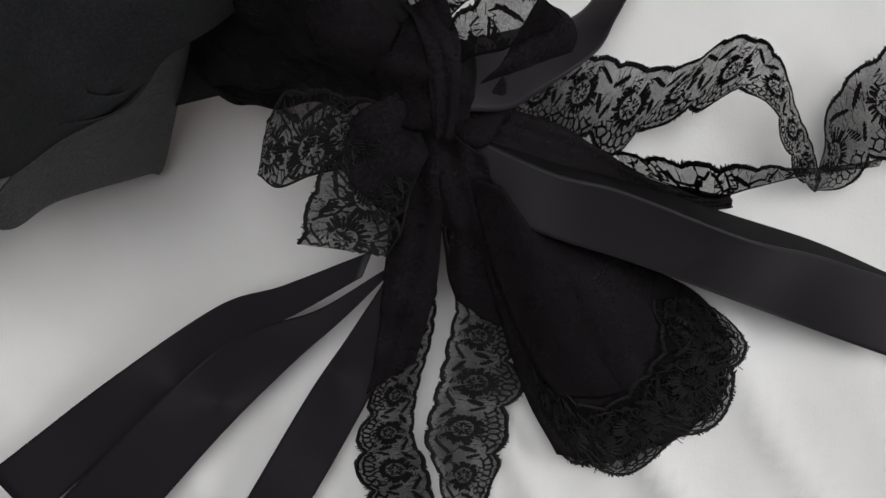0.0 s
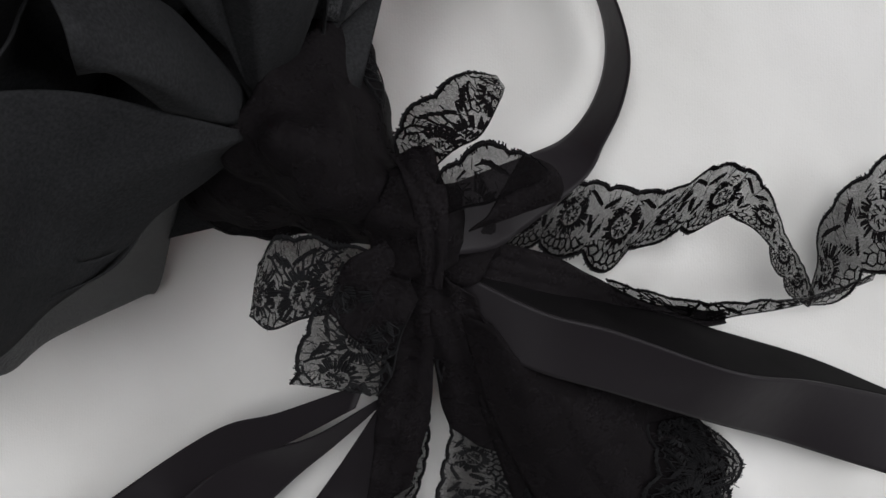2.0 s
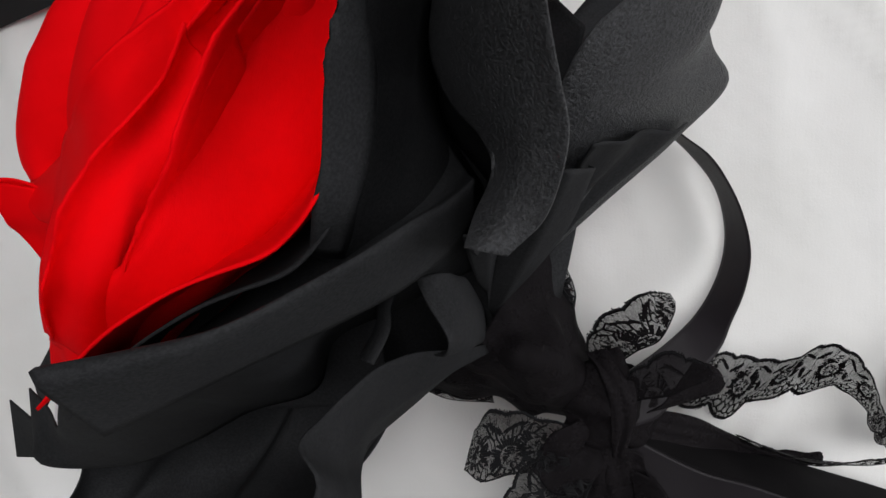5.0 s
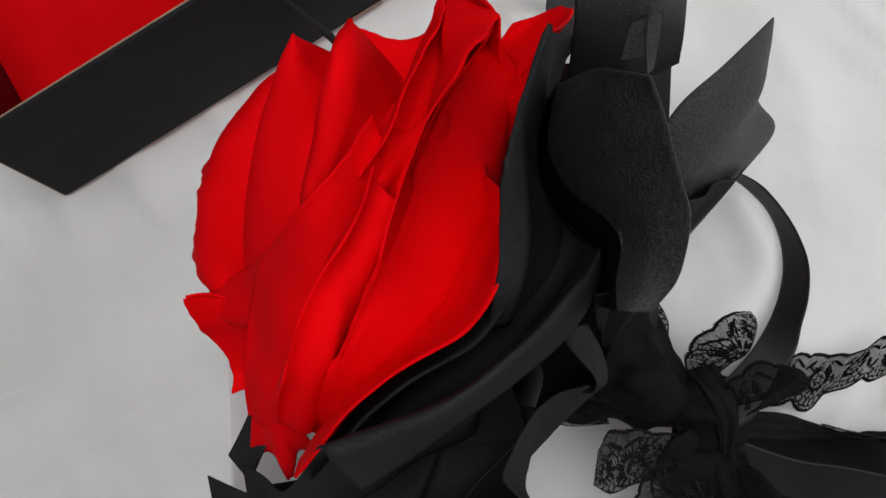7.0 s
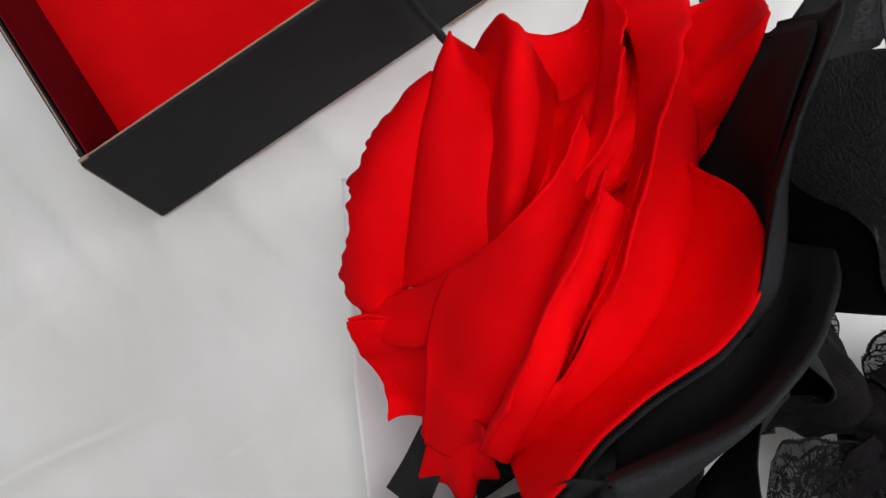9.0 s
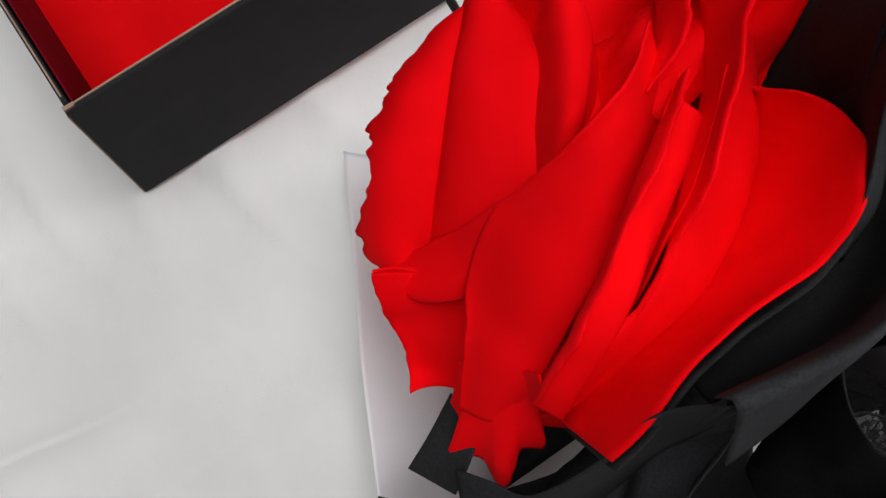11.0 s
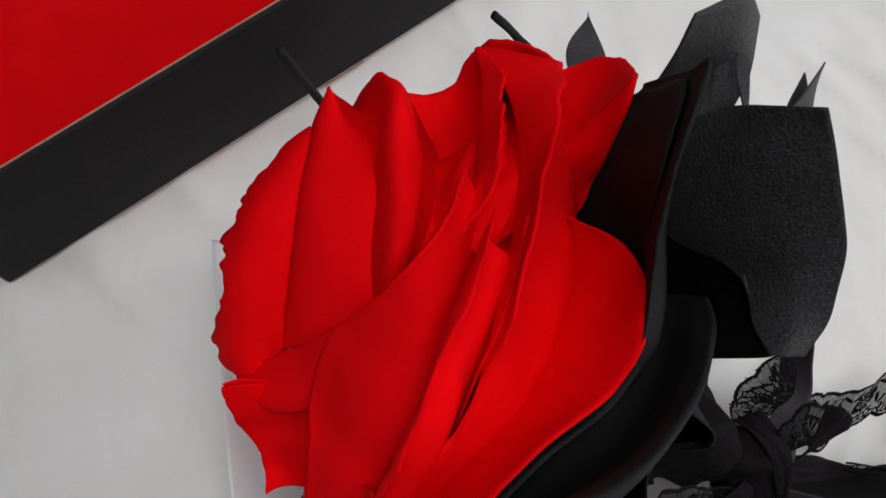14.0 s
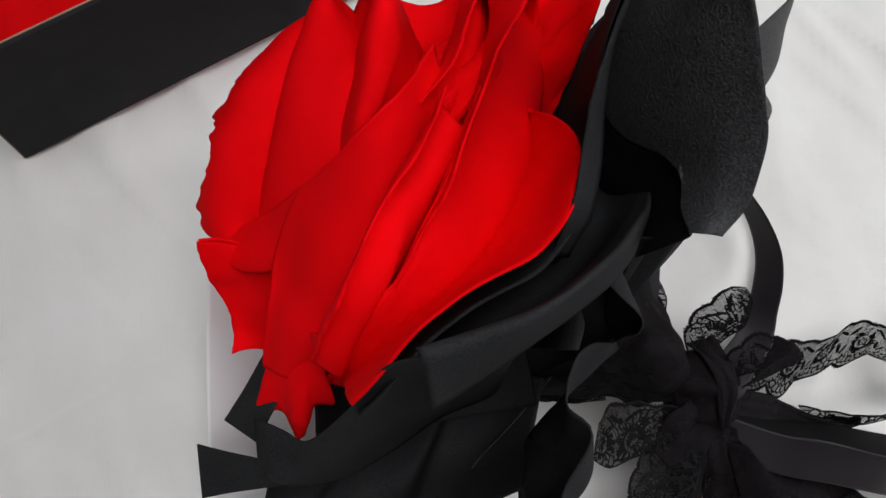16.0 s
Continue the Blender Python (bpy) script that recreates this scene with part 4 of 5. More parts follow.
# sheets drawn in towards the knot
cloth_sheet("paper_leaf", [[(-0.0002, 0.1774, 0.1800), (-0.0073, 0.1645, 0.1400), (-0.0170, 0.1385, 0.0920), (-0.0390, 0.1179, 0.0800)], [(0.0507, 0.2025, 0.1100), (0.0128, 0.1710, 0.0950), (-0.0154, 0.1462, 0.0850), (-0.0289, 0.1404, 0.0800)]], PAPER, wrap, seed=48, pleats=2, depth=0.003)
pleated_sheet("paper_leaf", [[(-0.048, 0.144, 0.200), (-0.046, 0.138, 0.175), (-0.042, 0.130, 0.140)], [(-0.039, 0.144, 0.195), (-0.038, 0.138, 0.165), (-0.038, 0.126, 0.125)], [(-0.031, 0.151, 0.180), (-0.035, 0.141, 0.150), (-0.037, 0.119, 0.110)], [(-0.025, 0.167, 0.200), (-0.031, 0.148, 0.165), (-0.035, 0.116, 0.105)], [(-0.013, 0.166, 0.205), (-0.021, 0.144, 0.165), (-0.034, 0.115, 0.103)], [(-0.002, 0.170, 0.185), (-0.009, 0.148, 0.148), (-0.032, 0.119, 0.100)], [(0.000, 0.175, 0.160), (-0.006, 0.152, 0.130), (-0.026, 0.127, 0.095)]], PAPER, wrap, seed=46)
pleated_sheet("paper_leaf", [[(-0.135, 0.030, 0.185), (-0.106, 0.034, 0.212), (-0.097, 0.051, 0.222), (-0.088, 0.069, 0.234), (-0.095, 0.079, 0.229), (-0.090, 0.086, 0.212), (-0.084, 0.092, 0.199), (-0.076, 0.099, 0.184), (-0.065, 0.103, 0.167), (-0.053, 0.103, 0.147), (-0.038, 0.103, 0.112)], [(-0.134, 0.026, 0.185), (-0.117, 0.030, 0.194), (-0.101, 0.035, 0.204), (-0.088, 0.047, 0.213), (-0.083, 0.059, 0.211), (-0.087, 0.067, 0.195), (-0.084, 0.072, 0.176), (-0.081, 0.076, 0.158), (-0.073, 0.080, 0.141), (-0.061, 0.087, 0.133), (-0.049, 0.094, 0.122), (-0.037, 0.100, 0.113)], [(-0.138, 0.026, 0.180), (-0.109, 0.034, 0.185), (-0.089, 0.043, 0.195), (-0.086, 0.044, 0.198), (-0.081, 0.049, 0.197), (-0.081, 0.053, 0.186), (-0.085, 0.057, 0.162), (-0.088, 0.058, 0.130), (-0.088, 0.059, 0.107), (-0.077, 0.069, 0.107), (-0.068, 0.077, 0.110), (-0.055, 0.089, 0.106), (-0.040, 0.101, 0.108)], [(-0.148, 0.021, 0.165), (-0.124, 0.029, 0.160), (-0.112, 0.033, 0.150), (-0.103, 0.028, 0.141), (-0.098, 0.043, 0.119), (-0.092, 0.051, 0.109), (-0.088, 0.058, 0.100), (-0.077, 0.069, 0.100), (-0.069, 0.076, 0.103), (-0.055, 0.088, 0.098), (-0.040, 0.100, 0.100)]], PAPER, wrap, 45, 70, 7, 0.0012)
cloth_sheet("paper_leaf", [[(-0.135, 0.020, 0.100), (-0.118, 0.045, 0.095), (-0.098, 0.062, 0.093), (-0.084, 0.074, 0.090), (-0.068, 0.088, 0.085)], [(-0.149, 0.025, 0.105), (-0.141, 0.016, 0.075), (-0.132, 0.029, 0.055), (-0.114, 0.046, 0.012), (-0.109, 0.050, 0.006), (-0.082, 0.081, 0.055)]], CREPE, wrap, 60, 16, seed=54, dents=0.001)
cloth_sheet("paper_leaf", [[(-0.064, 0.130, 0.190), (-0.059, 0.121, 0.196), (-0.052, 0.110, 0.200), (-0.053, 0.104, 0.194), (-0.057, 0.103, 0.184)], [(-0.054, 0.132, 0.187), (-0.049, 0.126, 0.177), (-0.044, 0.117, 0.166), (-0.044, 0.106, 0.169), (-0.051, 0.105, 0.177)], [(-0.050, 0.131, 0.160), (-0.046, 0.130, 0.144), (-0.039, 0.117, 0.104), (-0.039, 0.105, 0.114), (-0.050, 0.102, 0.146)]], PAPER, wrap, 36, 18, seed=50, dents=0.0008)
cloth_sheet("paper_leaf", [[(-0.070, 0.129, 0.180), (-0.073, 0.120, 0.181), (-0.073, 0.111, 0.186), (-0.078, 0.100, 0.190)], [(-0.076, 0.130, 0.168), (-0.079, 0.121, 0.169), (-0.079, 0.112, 0.174), (-0.084, 0.101, 0.178)], [(-0.078, 0.133, 0.120), (-0.081, 0.124, 0.121), (-0.081, 0.115, 0.126), (-0.086, 0.104, 0.130)]], PAPER, wrap, 30, 14, seed=59, dents=0.0008)
cloth_sheet("paper_leaf", [[(-0.218, 0.066, 0.113), (-0.227, 0.036, 0.089), (-0.233, 0.016, 0.100)], [(-0.204, 0.065, 0.103), (-0.226, 0.026, 0.077), (-0.247, -0.002, 0.091)], [(-0.177, 0.068, 0.097), (-0.215, 0.021, 0.073), (-0.246, -0.015, 0.085)], [(-0.169, 0.071, 0.093), (-0.204, 0.025, 0.067), (-0.232, -0.011, 0.083)], [(-0.145, 0.082, 0.094), (-0.173, 0.037, 0.073), (-0.193, 0.002, 0.089)], [(-0.124, 0.089, 0.085), (-0.146, 0.045, 0.070), (-0.166, 0.012, 0.102)], [(-0.114, 0.091, 0.090), (-0.136, 0.049, 0.084), (-0.153, 0.017, 0.115)], [(-0.094, 0.093, 0.083), (-0.110, 0.055, 0.083), (-0.129, 0.027, 0.129)], [(-0.073, 0.088, 0.088), (-0.086, 0.058, 0.101), (-0.102, 0.039, 0.150)]], PAPER, wrap, 40, 70, seed=58, dents=0.0015)
cloth_sheet("paper_leaf", [[(-0.2090, 0.1689, 0.0700), (-0.1535, 0.1719, 0.0800), (-0.0950, 0.1760, 0.0900)], [(-0.1972, 0.0633, 0.0800), (-0.1435, 0.0891, 0.0900), (-0.0956, 0.1064, 0.0950)]], PAPER, wrap, seed=62, pleats=2, depth=0.005)
cloth_sheet("paper_leaf", [[(-0.1340, 0.1110, 0.1050), (-0.0860, 0.1150, 0.1050)], [(-0.1366, 0.0708, 0.1000), (-0.0808, 0.0743, 0.1000)]], PAPER, wrap, seed=63)
# inner cone that closes the wrap
cloth_sheet("paper_leaf", [[(0.0348, 0.3034, 0.0700), (-0.0135, 0.2417, 0.0800), (-0.0520, 0.1807, 0.0800), (-0.1000, 0.1345, 0.0800), (-0.1270, 0.0935, 0.0600), (-0.1708, 0.0551, 0.0300)], [(-0.0018, 0.1240, 0.0850), (-0.0076, 0.1200, 0.0900), (-0.0150, 0.1100, 0.0900), (-0.0142, 0.1000, 0.0850), (-0.0164, 0.0918, 0.0700), (-0.0134, 0.0858, 0.0550)]], PAPER, wrap, seed=56)
# leaf tips above the flower
cloth_sheet("paper_leaf", [[(-0.0419, 0.2848, 0.1050), (-0.0406, 0.3121, 0.1050), (-0.0185, 0.3359, 0.0900)], [(-0.0284, 0.2778, 0.1150), (-0.0201, 0.3016, 0.1070), (-0.0178, 0.3391, 0.0900)]], CREPE, wrap, seed=49)
cloth_sheet("paper_leaf", [[(-0.042, 0.248, 0.150), (-0.018, 0.243, 0.150), (0.008, 0.246, 0.170)], [(-0.045, 0.253, 0.226), (-0.018, 0.252, 0.215), (0.006, 0.253, 0.194)], [(-0.047, 0.258, 0.258), (-0.018, 0.268, 0.245), (0.006, 0.272, 0.212)]], CREPE, wrap, 44, 24, seed=51, dents=0.0015)
cloth_sheet("paper_leaf", [[(-0.0268, 0.2370, 0.2149), (-0.0195, 0.2539, 0.2150), (-0.0165, 0.2598, 0.2150)], [(-0.0190, 0.2352, 0.2200), (-0.0162, 0.2459, 0.2180), (-0.0099, 0.2584, 0.2150)]], CREPE, wrap, seed=53)
cloth_sheet("paper_leaf", [[(-0.0201, 0.2266, 0.2259), (-0.0167, 0.2469, 0.2220), (-0.0127, 0.2554, 0.2200)], [(-0.0160, 0.2306, 0.2220), (-0.0116, 0.2433, 0.2220), (-0.0094, 0.2519, 0.2207)]], CREPE, wrap, seed=55, nu=16, nv=6, dents=0.001)
# torn ends under the flower
cloth_sheet("paper_leaf", [[(-0.257, 0.072, 0.100), (-0.240, 0.068, 0.115), (-0.220, 0.064, 0.135)], [(-0.258, 0.044, 0.090), (-0.240, 0.047, 0.105), (-0.211, 0.051, 0.135)]], PAPER, wrap, seed=47, dents=0.001)
cloth_sheet("paper_leaf", [[(-0.217, 0.113, 0.130), (-0.229, 0.097, 0.120), (-0.241, 0.083, 0.110)], [(-0.208, 0.095, 0.140), (-0.215, 0.083, 0.140), (-0.222, 0.072, 0.135)]], PAPER, wrap, seed=57, dents=0.001)
adopt(wrap)

# ---- bow ----
bow = thing("bow", (0.0, 0.09, 0.0), "black satin and lace bow with long trailing ends", "bow")
cloth_sheet("collar", [[(0.0048, 0.1240, 0.0550), (-0.0069, 0.1493, 0.0800), (-0.0247, 0.1325, 0.1050), (-0.0435, 0.1033, 0.1120), (-0.0787, 0.0853, 0.0550), (-0.0685, 0.0743, 0.0380), (-0.0168, 0.0672, 0.0500)], [(0.0106, 0.1081, 0.0720), (-0.0038, 0.1075, 0.0980), (-0.0136, 0.1010, 0.1150), (-0.0183, 0.0914, 0.1150), (-0.0260, 0.0823, 0.0950), (-0.0238, 0.0758, 0.0750), (-0.0084, 0.0695, 0.0660)], [(0.0181, 0.0898, 0.0780), (0.0115, 0.0929, 0.0860), (0.0086, 0.0879, 0.0920), (0.0065, 0.0820, 0.0940), (0.0061, 0.0753, 0.0880), (0.0077, 0.0695, 0.0800), (0.0103, 0.0647, 0.0720)]], TULLE, bow, 90, 40, seed=61, dents=0.007, scale=55, pleats=0)
lace("collar_frill", [[(-0.0119, 0.1471, 0.0860), (-0.0069, 0.1321, 0.0830), (-0.0070, 0.1132, 0.0780)], [(-0.0059, 0.1503, 0.0820), (0.0050, 0.1292, 0.0770), (0.0048, 0.1113, 0.0720)]], bow, 22, dense=2, full=0.036)
lace("collar_frill", [[(-0.0715, 0.0889, 0.0600), (-0.0567, 0.0813, 0.0620), (-0.0339, 0.0764, 0.0660)], [(-0.0799, 0.0834, 0.0500), (-0.0582, 0.0716, 0.0540), (-0.0323, 0.0705, 0.0600)]], bow, 24, dense=2, full=0.036)
cloth_sheet("knot", [[(-0.0006, 0.0896, 0.0780), (0.0115, 0.0939, 0.0840), (0.0223, 0.0934, 0.0860), (0.0337, 0.0862, 0.0800)], [(-0.0019, 0.0757, 0.0840), (0.0123, 0.0798, 0.0940), (0.0231, 0.0794, 0.0940), (0.0373, 0.0752, 0.0820)], [(0.0043, 0.0599, 0.0760), (0.0132, 0.0554, 0.0840), (0.0240, 0.0560, 0.0840), (0.0347, 0.0597, 0.0760)]], TULLE, bow, seed=63, dents=0.006, scale=60, pleats=3, depth=0.0008)
blob("knot_core", (0.0277, 0.0693, 0.0550), (0.024, 0.020, 0.016), (0, 0, 20), TULLE, bow, 6)
cloth_sheet("knot_band", [[(0.0098, 0.0998, 0.0880), (0.0183, 0.0795, 0.0980), (0.0220, 0.0511, 0.0880)], [(0.0246, 0.1012, 0.0880), (0.0310, 0.0790, 0.0980), (0.0288, 0.0509, 0.0860)]], SHEER, bow, seed=64, dents=0.004, scale=60, pleats=2, depth=0.0008)
cloth_sheet("satin_end", [[(0.0304, 0.0583, 0.0620), (0.0661, 0.0421, 0.0680), (0.0921, 0.0353, 0.0700), (0.1414, 0.0192, 0.0580), (0.1793, 0.0136, 0.0360), (0.2284, 0.0038, 0.0080)], [(0.0314, 0.0348, 0.0540), (0.0613, 0.0200, 0.0600), (0.0948, 0.0102, 0.0560), (0.1299, -0.0005, 0.0440), (0.1733, -0.0140, 0.0220), (0.2297, -0.0319, 0.0050)]], SATIN, bow, seed=65, dents=0.001)
# upper fold of the same ribbon, its shade put into a darker colour
cloth_sheet("satin_end", [[(0.045, 0.062, 0.040), (0.072, 0.053, 0.030), (0.108, 0.044, 0.020), (0.147, 0.033, 0.012), (0.189, 0.021, 0.007), (0.229, 0.005, 0.004)], [(0.0304, 0.0583, 0.0605), (0.0661, 0.0421, 0.0665), (0.0921, 0.0353, 0.0685), (0.1414, 0.0192, 0.0565), (0.1793, 0.0136, 0.0345), (0.2284, 0.0038, 0.0065)]], RIBBON_SHADED, bow, seed=66, dents=0.0004, label="dull black upper fold of the ribbon, darkened for shade")
cloth_sheet("satin_end", [[(-0.0048, 0.0118, 0.0450), (-0.0441, -0.0034, 0.0320), (-0.0763, -0.0139, 0.0220), (-0.1323, -0.0513, 0.0080), (-0.1864, -0.0940, 0.0040)], [(-0.0091, 0.0011, 0.0450), (-0.0395, -0.0162, 0.0320), (-0.0719, -0.0307, 0.0200), (-0.1108, -0.0657, 0.0080), (-0.1639, -0.1151, 0.0040)]], SATIN, bow, seed=67, dents=0.001)
cloth_sheet("satin_end", [[(-0.0003, 0.0039, 0.0400), (-0.0296, -0.0136, 0.0300), (-0.0637, -0.0251, 0.0220), (-0.0983, -0.0514, 0.0140), (-0.1526, -0.1066, 0.0060)], [(-0.0005, 0.0000, 0.0380), (-0.0211, -0.0186, 0.0220), (-0.0437, -0.0383, 0.0100), (-0.0753, -0.0705, 0.0060), (-0.1166, -0.1190, 0.0040)]], SATIN, bow, seed=69, dents=0.001)
cloth_sheet("satin_end", [[(0.0131, 0.0280, 0.0360), (0.0014, 0.0040, 0.0300), (-0.0164, -0.0236, 0.0220), (-0.0372, -0.0541, 0.0120), (-0.0685, -0.1087, 0.0050)], [(0.0205, 0.0160, 0.0340), (0.0136, -0.0110, 0.0280), (-0.0065, -0.0492, 0.0150), (-0.0223, -0.0788, 0.0080), (-0.0400, -0.1104, 0.0050)]], SATIN, bow, seed=71, dents=0.001)
cloth_sheet("satin_loop", [[(0.028, 0.088, 0.080), (0.056, 0.103, 0.052), (0.078, 0.117, 0.022), (0.091, 0.133, 0.010), (0.098, 0.151, 0.006), (0.099, 0.170, 0.004), (0.094, 0.189, 0.004), (0.084, 0.204, 0.004), (0.068, 0.219, 0.006), (0.046, 0.232, 0.010)], [(0.032, 0.063, 0.078), (0.047, 0.066, 0.066), (0.059, 0.074, 0.054), (0.086, 0.097, 0.036), (0.095, 0.113, 0.030), (0.103, 0.130, 0.027), (0.107, 0.150, 0.025), (0.104, 0.169, 0.024), (0.097, 0.187, 0.023), (0.086, 0.204, 0.023), (0.070, 0.216, 0.024), (0.048, 0.234, 0.026)]], SATIN, bow, 64, 12, seed=73, dents=0.0004)
lace("lace_end", [[(0.0212, 0.0225, 0.0520), (0.0217, -0.0055, 0.0320), (0.0199, -0.0248, 0.0240), (0.0129, -0.0517, 0.0120), (0.0121, -0.0720, 0.0080), (0.0176, -0.0828, 0.0060), (0.0241, -0.1107, 0.0060)], [(0.0054, 0.0221, 0.0500), (-0.0012, -0.0154, 0.0280), (-0.0064, -0.0463, 0.0180), (-0.0142, -0.0703, 0.0100), (-0.0156, -0.0839, 0.0070), (-0.0071, -0.1126, 0.0060)]], bow, 2)
cloth_sheet("lace_gather", [[(0.0253, 0.0678, 0.0800), (0.0261, 0.0436, 0.0640), (0.0238, 0.0157, 0.0480), (0.0208, -0.0055, 0.0360), (0.0127, -0.0353, 0.0240)], [(0.0065, 0.0637, 0.0780), (0.0040, 0.0328, 0.0580), (-0.0005, -0.0010, 0.0400), (-0.0060, -0.0386, 0.0220), (-0.0095, -0.0511, 0.0160)]], SHEER, bow, 60, 20, seed=75, dents=0.003, scale=60, pleats=2, depth=0.0009)
lace("lace_end", [[(0.0241, 0.0225, 0.0500), (0.0277, -0.0007, 0.0300), (0.0292, -0.0104, 0.0240), (0.0255, -0.0278, 0.0160), (0.0196, -0.0538, 0.0100), (0.0160, -0.0721, 0.0070), (0.0223, -0.0878, 0.0060), (0.0261, -0.1107, 0.0060)], [(0.0417, 0.0228, 0.0500), (0.0500, -0.0044, 0.0300), (0.0559, -0.0249, 0.0200), (0.0608, -0.0472, 0.0120), (0.0544, -0.0625, 0.0080), (0.0548, -0.0770, 0.0060), (0.0475, -0.0923, 0.0060), (0.0543, -0.1089, 0.0060)]], bow, 4)
cloth_sheet("lace_gather", [[(0.0229, 0.0592, 0.0740), (0.0233, 0.0263, 0.0540), (0.0253, 0.0070, 0.0400), (0.0295, -0.0077, 0.0320)], [(0.0409, 0.0469, 0.0680), (0.0473, 0.0178, 0.0500), (0.0520, -0.0075, 0.0360), (0.0543, -0.0220, 0.0280)]], SHEER, bow, 60, 20, seed=77, dents=0.003, scale=60, pleats=2, depth=0.0009)
# two layered fan of tulle edged with lace
cloth_sheet("tulle_fan", [[(0.0339, 0.0464, 0.0600), (0.0436, -0.0005, 0.0400), (0.0599, -0.0473, 0.0150), (0.0753, -0.0757, 0.0080)], [(0.0455, 0.0390, 0.0640), (0.0696, -0.0091, 0.0420), (0.0889, -0.0510, 0.0170), (0.1003, -0.0783, 0.0070)], [(0.0499, 0.0282, 0.0620), (0.0882, -0.0039, 0.0420), (0.1195, -0.0355, 0.0190), (0.1436, -0.0564, 0.0080)], [(0.0423, 0.0373, 0.0580), (0.1003, 0.0114, 0.0360), (0.1351, -0.0030, 0.0160), (0.1534, -0.0258, 0.0100)]], SHEER, bow, 40, 30, seed=79, dents=0.003, scale=30, pleats=4, depth=0.001)
cloth_sheet("tulle_fan", [[(0.0347, 0.0414, 0.0620), (0.0467, 0.0003, 0.0460), (0.0626, -0.0330, 0.0280), (0.0745, -0.0497, 0.0200)], [(0.0473, 0.0350, 0.0660), (0.0697, -0.0082, 0.0460), (0.0886, -0.0376, 0.0260), (0.1046, -0.0457, 0.0180)], [(0.0545, 0.0222, 0.0600), (0.0925, 0.0076, 0.0420), (0.1120, -0.0083, 0.0280), (0.1300, -0.0126, 0.0200)]], TULLE, bow, 40, 30, seed=80, dents=0.002, scale=20)
lace("fan_border", [[(0.1120, -0.0064, 0.0280), (0.1171, -0.0249, 0.0240), (0.1108, -0.0372, 0.0220), (0.0997, -0.0495, 0.0200), (0.0889, -0.0521, 0.0200), (0.0775, -0.0459, 0.0200), (0.0637, -0.0291, 0.0240)], [(0.1380, -0.0031, 0.0140), (0.1611, -0.0269, 0.0080), (0.1575, -0.0442, 0.0060), (0.1451, -0.0651, 0.0050), (0.1255, -0.0751, 0.0050), (0.1048, -0.0871, 0.0040), (0.0818, -0.0816, 0.0040), (0.0599, -0.0453, 0.0120)]], bow, 6, dense=3)
# lace ends running out over the sheet
lace("lace_end", [[(0.0573, 0.0842, 0.0440), (0.0858, 0.0971, 0.0340), (0.0965, 0.0968, 0.0300), (0.1139, 0.0942, 0.0280), (0.1286, 0.0954, 0.0340), (0.1406, 0.1036, 0.0400), (0.1503, 0.1000, 0.0500), (0.1567, 0.0879, 0.0560), (0.1647, 0.0741, 0.0480), (0.1811, 0.0604, 0.0250), (0.1921, 0.0497, 0.0080)], [(0.0478, 0.0679, 0.0400), (0.0755, 0.0646, 0.0140), (0.0985, 0.0580, 0.0060), (0.1116, 0.0682, 0.0120), (0.1275, 0.0722, 0.0220), (0.1406, 0.0792, 0.0360), (0.1493, 0.0777, 0.0440), (0.1559, 0.0705, 0.0480), (0.1639, 0.0598, 0.0360), (0.1786, 0.0481, 0.0140), (0.1898, 0.0430, 0.0060)]], bow, 8)
lace("lace_end", [[(0.1891, 0.0488, 0.0080), (0.1917, 0.0632, 0.0120), (0.1913, 0.0769, 0.0120), (0.1987, 0.0923, 0.0120), (0.2097, 0.1026, 0.0120), (0.2256, 0.1147, 0.0100)], [(0.1898, 0.0430, 0.0050), (0.2005, 0.0446, 0.0050), (0.2132, 0.0509, 0.0050), (0.2259, 0.0573, 0.0050), (0.2416, 0.0654, 0.0050)]], bow, 10)
cloth_sheet("lace_gather", [[(0.0243, 0.0750, 0.0720), (0.0473, 0.0696, 0.0560), (0.0770, 0.0619, 0.0420), (0.1035, 0.0495, 0.0280), (0.1196, 0.0442, 0.0200), (0.1368, 0.0418, 0.0120), (0.1512, 0.0404, 0.0080)], [(0.0286, 0.0592, 0.0660), (0.0474, 0.0470, 0.0540), (0.0713, 0.0396, 0.0420), (0.1038, 0.0339, 0.0240), (0.1259, 0.0334, 0.0140), (0.1404, 0.0349, 0.0090), (0.1530, 0.0375, 0.0060)]], SHEER, bow, 70, 16, seed=81, dents=0.002, scale=60, pleats=4, depth=0.0012)
lace("lace_end", [[(0.0930, 0.0560, 0.0400), (0.1070, 0.0510, 0.0580), (0.1190, 0.0480, 0.0680), (0.1350, 0.0470, 0.0680), (0.1530, 0.0480, 0.0590), (0.1750, 0.0490, 0.0460), (0.2190, 0.0585, 0.0080)], [(0.0990, 0.0500, 0.0330), (0.1200, 0.0430, 0.0250), (0.1370, 0.0380, 0.0260), (0.1500, 0.0400, 0.0390), (0.1620, 0.0440, 0.0500), (0.1800, 0.0475, 0.0420), (0.2190, 0.0556, 0.0050)]], bow, 12, dense=2, full=0.036)
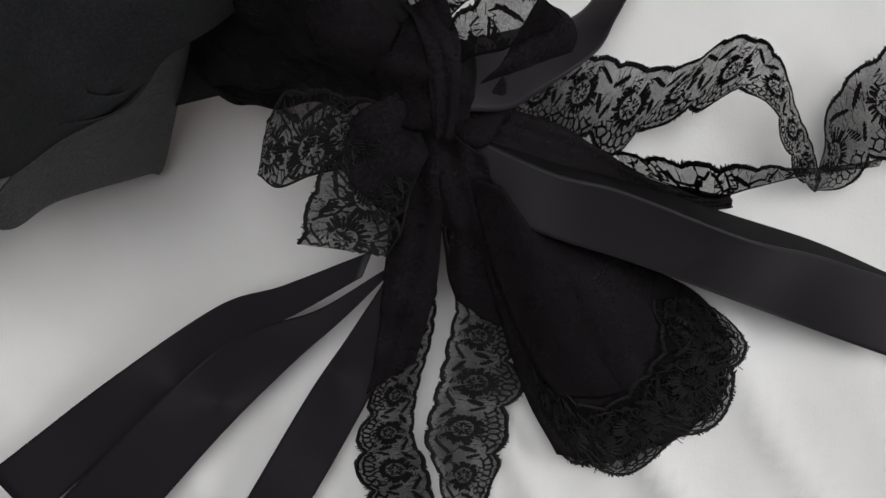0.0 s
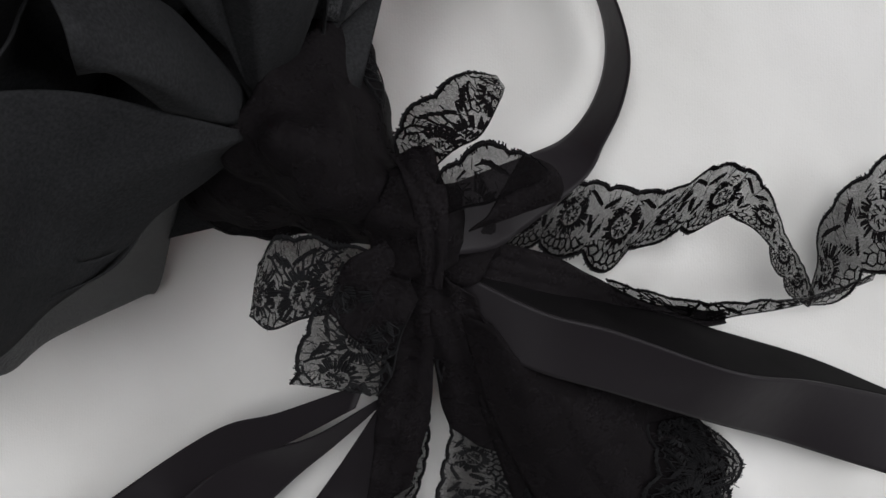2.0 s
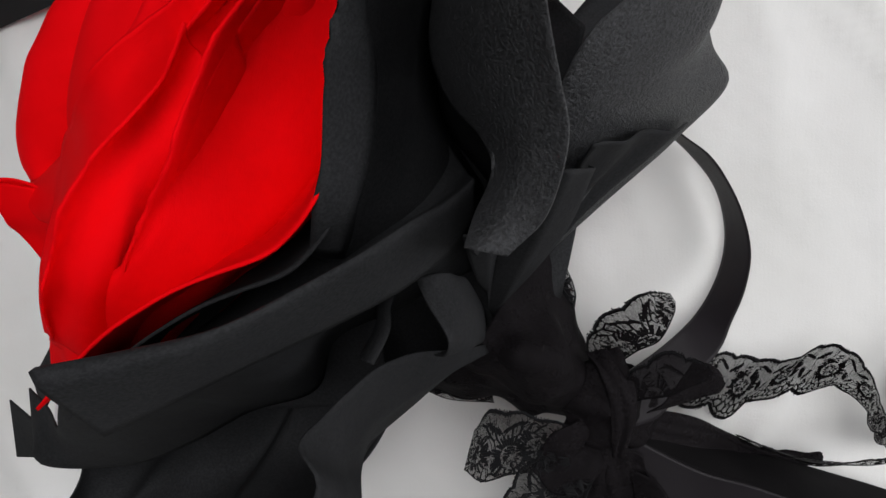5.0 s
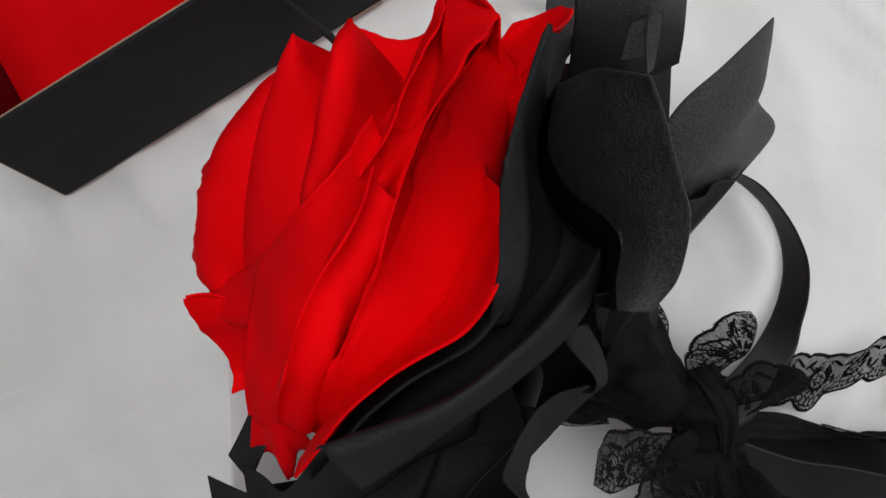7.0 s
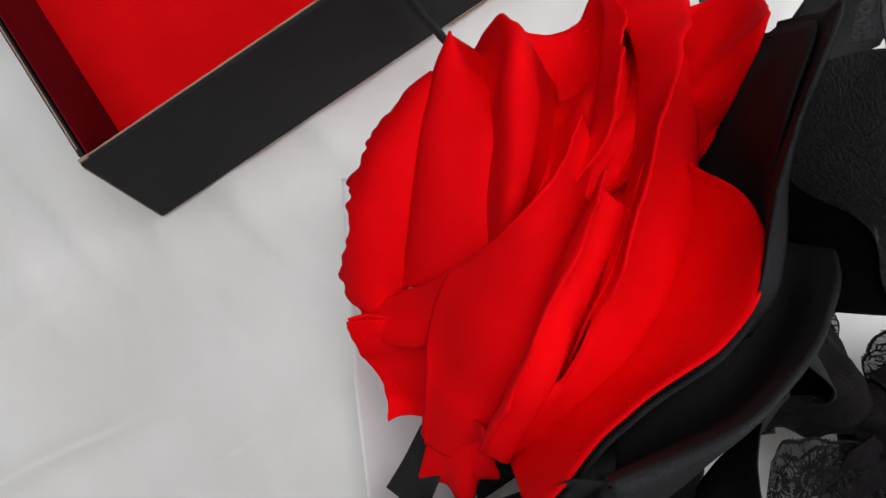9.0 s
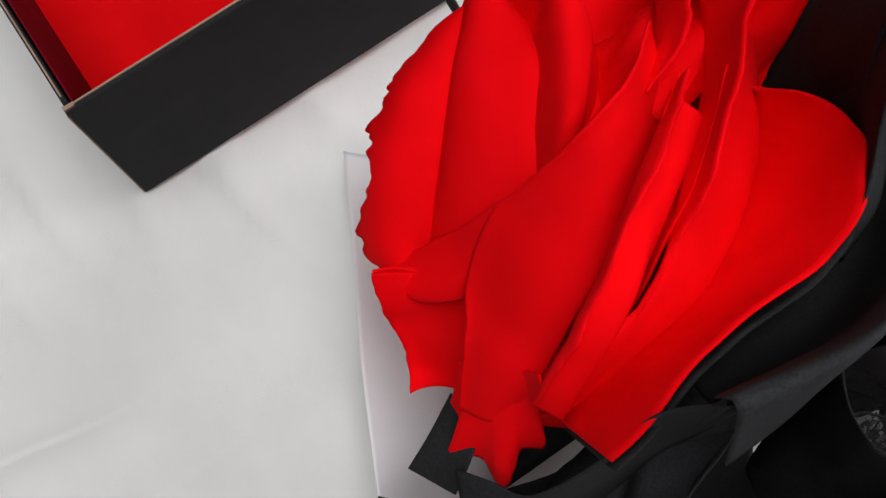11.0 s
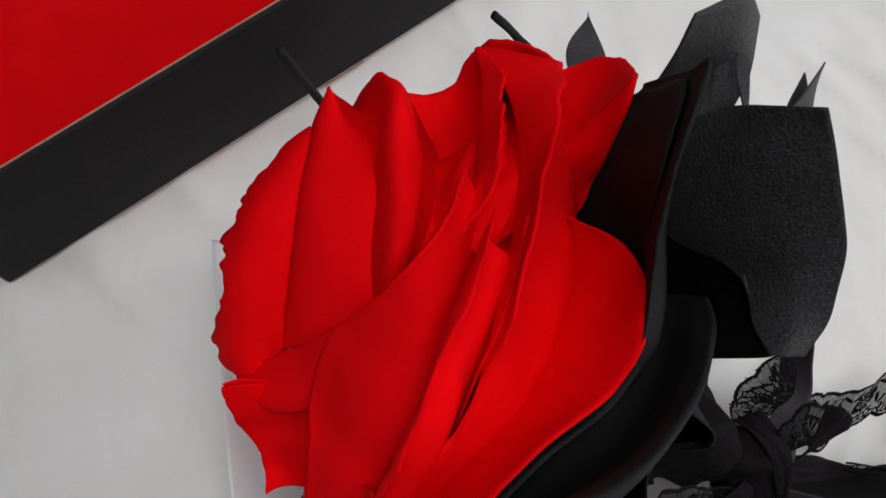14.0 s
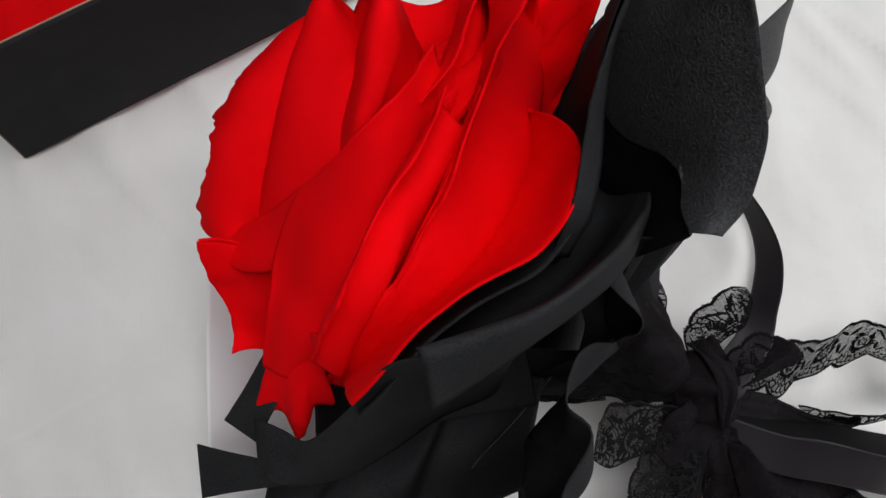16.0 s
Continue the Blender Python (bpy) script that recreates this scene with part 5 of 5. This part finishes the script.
# loops
lace("lace_loop", [[(0.0114, 0.0930, 0.0800), (0.0100, 0.1087, 0.0860), (0.0200, 0.1196, 0.0900), (0.0370, 0.1283, 0.0940), (0.0479, 0.1274, 0.0900)], [(0.0201, 0.0897, 0.0820), (0.0324, 0.0998, 0.0900), (0.0425, 0.1053, 0.0920), (0.0489, 0.1173, 0.0920), (0.0509, 0.1234, 0.0880)]], bow, 14, dense=2, full=0.038)
cloth_sheet("satin_loop", [[(0.0570, 0.0976, 0.0990), (0.0675, 0.0933, 0.0970), (0.0712, 0.0873, 0.0940), (0.0699, 0.0825, 0.0900)], [(0.0496, 0.0852, 0.0940), (0.0465, 0.0795, 0.0920), (0.0433, 0.0748, 0.0900), (0.0382, 0.0711, 0.0860)]], SHEER, bow, 40, 14, seed=86, dents=0.002, scale=60)
lace("lace_loop", [[(0.0241, 0.0833, 0.0920), (0.0305, 0.0947, 0.0990), (0.0446, 0.1019, 0.1030), (0.0580, 0.0974, 0.1020), (0.0656, 0.0923, 0.0990)], [(0.0278, 0.0764, 0.0900), (0.0368, 0.0788, 0.0950), (0.0457, 0.0804, 0.0970), (0.0546, 0.0849, 0.0980), (0.0625, 0.0876, 0.0970)]], bow, 16, full=0.038)
lace("lace_loop", [[(0.0047, 0.0646, 0.0840), (-0.0110, 0.0682, 0.0820), (-0.0228, 0.0707, 0.0800), (-0.0348, 0.0702, 0.0770), (-0.0421, 0.0597, 0.0740)], [(0.0039, 0.0421, 0.0800), (-0.0120, 0.0408, 0.0770), (-0.0249, 0.0384, 0.0740), (-0.0380, 0.0340, 0.0710), (-0.0468, 0.0393, 0.0680)]], bow, 18, dense=2, full=0.038)
lace("lace_loop", [[(-0.0004, 0.0599, 0.0820), (-0.0136, 0.0487, 0.0790), (-0.0240, 0.0364, 0.0740), (-0.0318, 0.0132, 0.0660)], [(0.0197, 0.0465, 0.0800), (0.0133, 0.0331, 0.0760), (0.0098, 0.0186, 0.0710), (0.0034, 0.0092, 0.0650)]], bow, 20, dense=2, full=0.038)
cloth_sheet("lace_gather", [[(0.0117, 0.0692, 0.0860), (-0.0063, 0.0601, 0.0840), (-0.0139, 0.0418, 0.0780)], [(0.0197, 0.0464, 0.0820), (0.0103, 0.0312, 0.0760), (0.0031, 0.0237, 0.0720)]], SHEER, bow, seed=85, dents=0.003, scale=60, pleats=2, depth=0.0009)
adopt(bow)
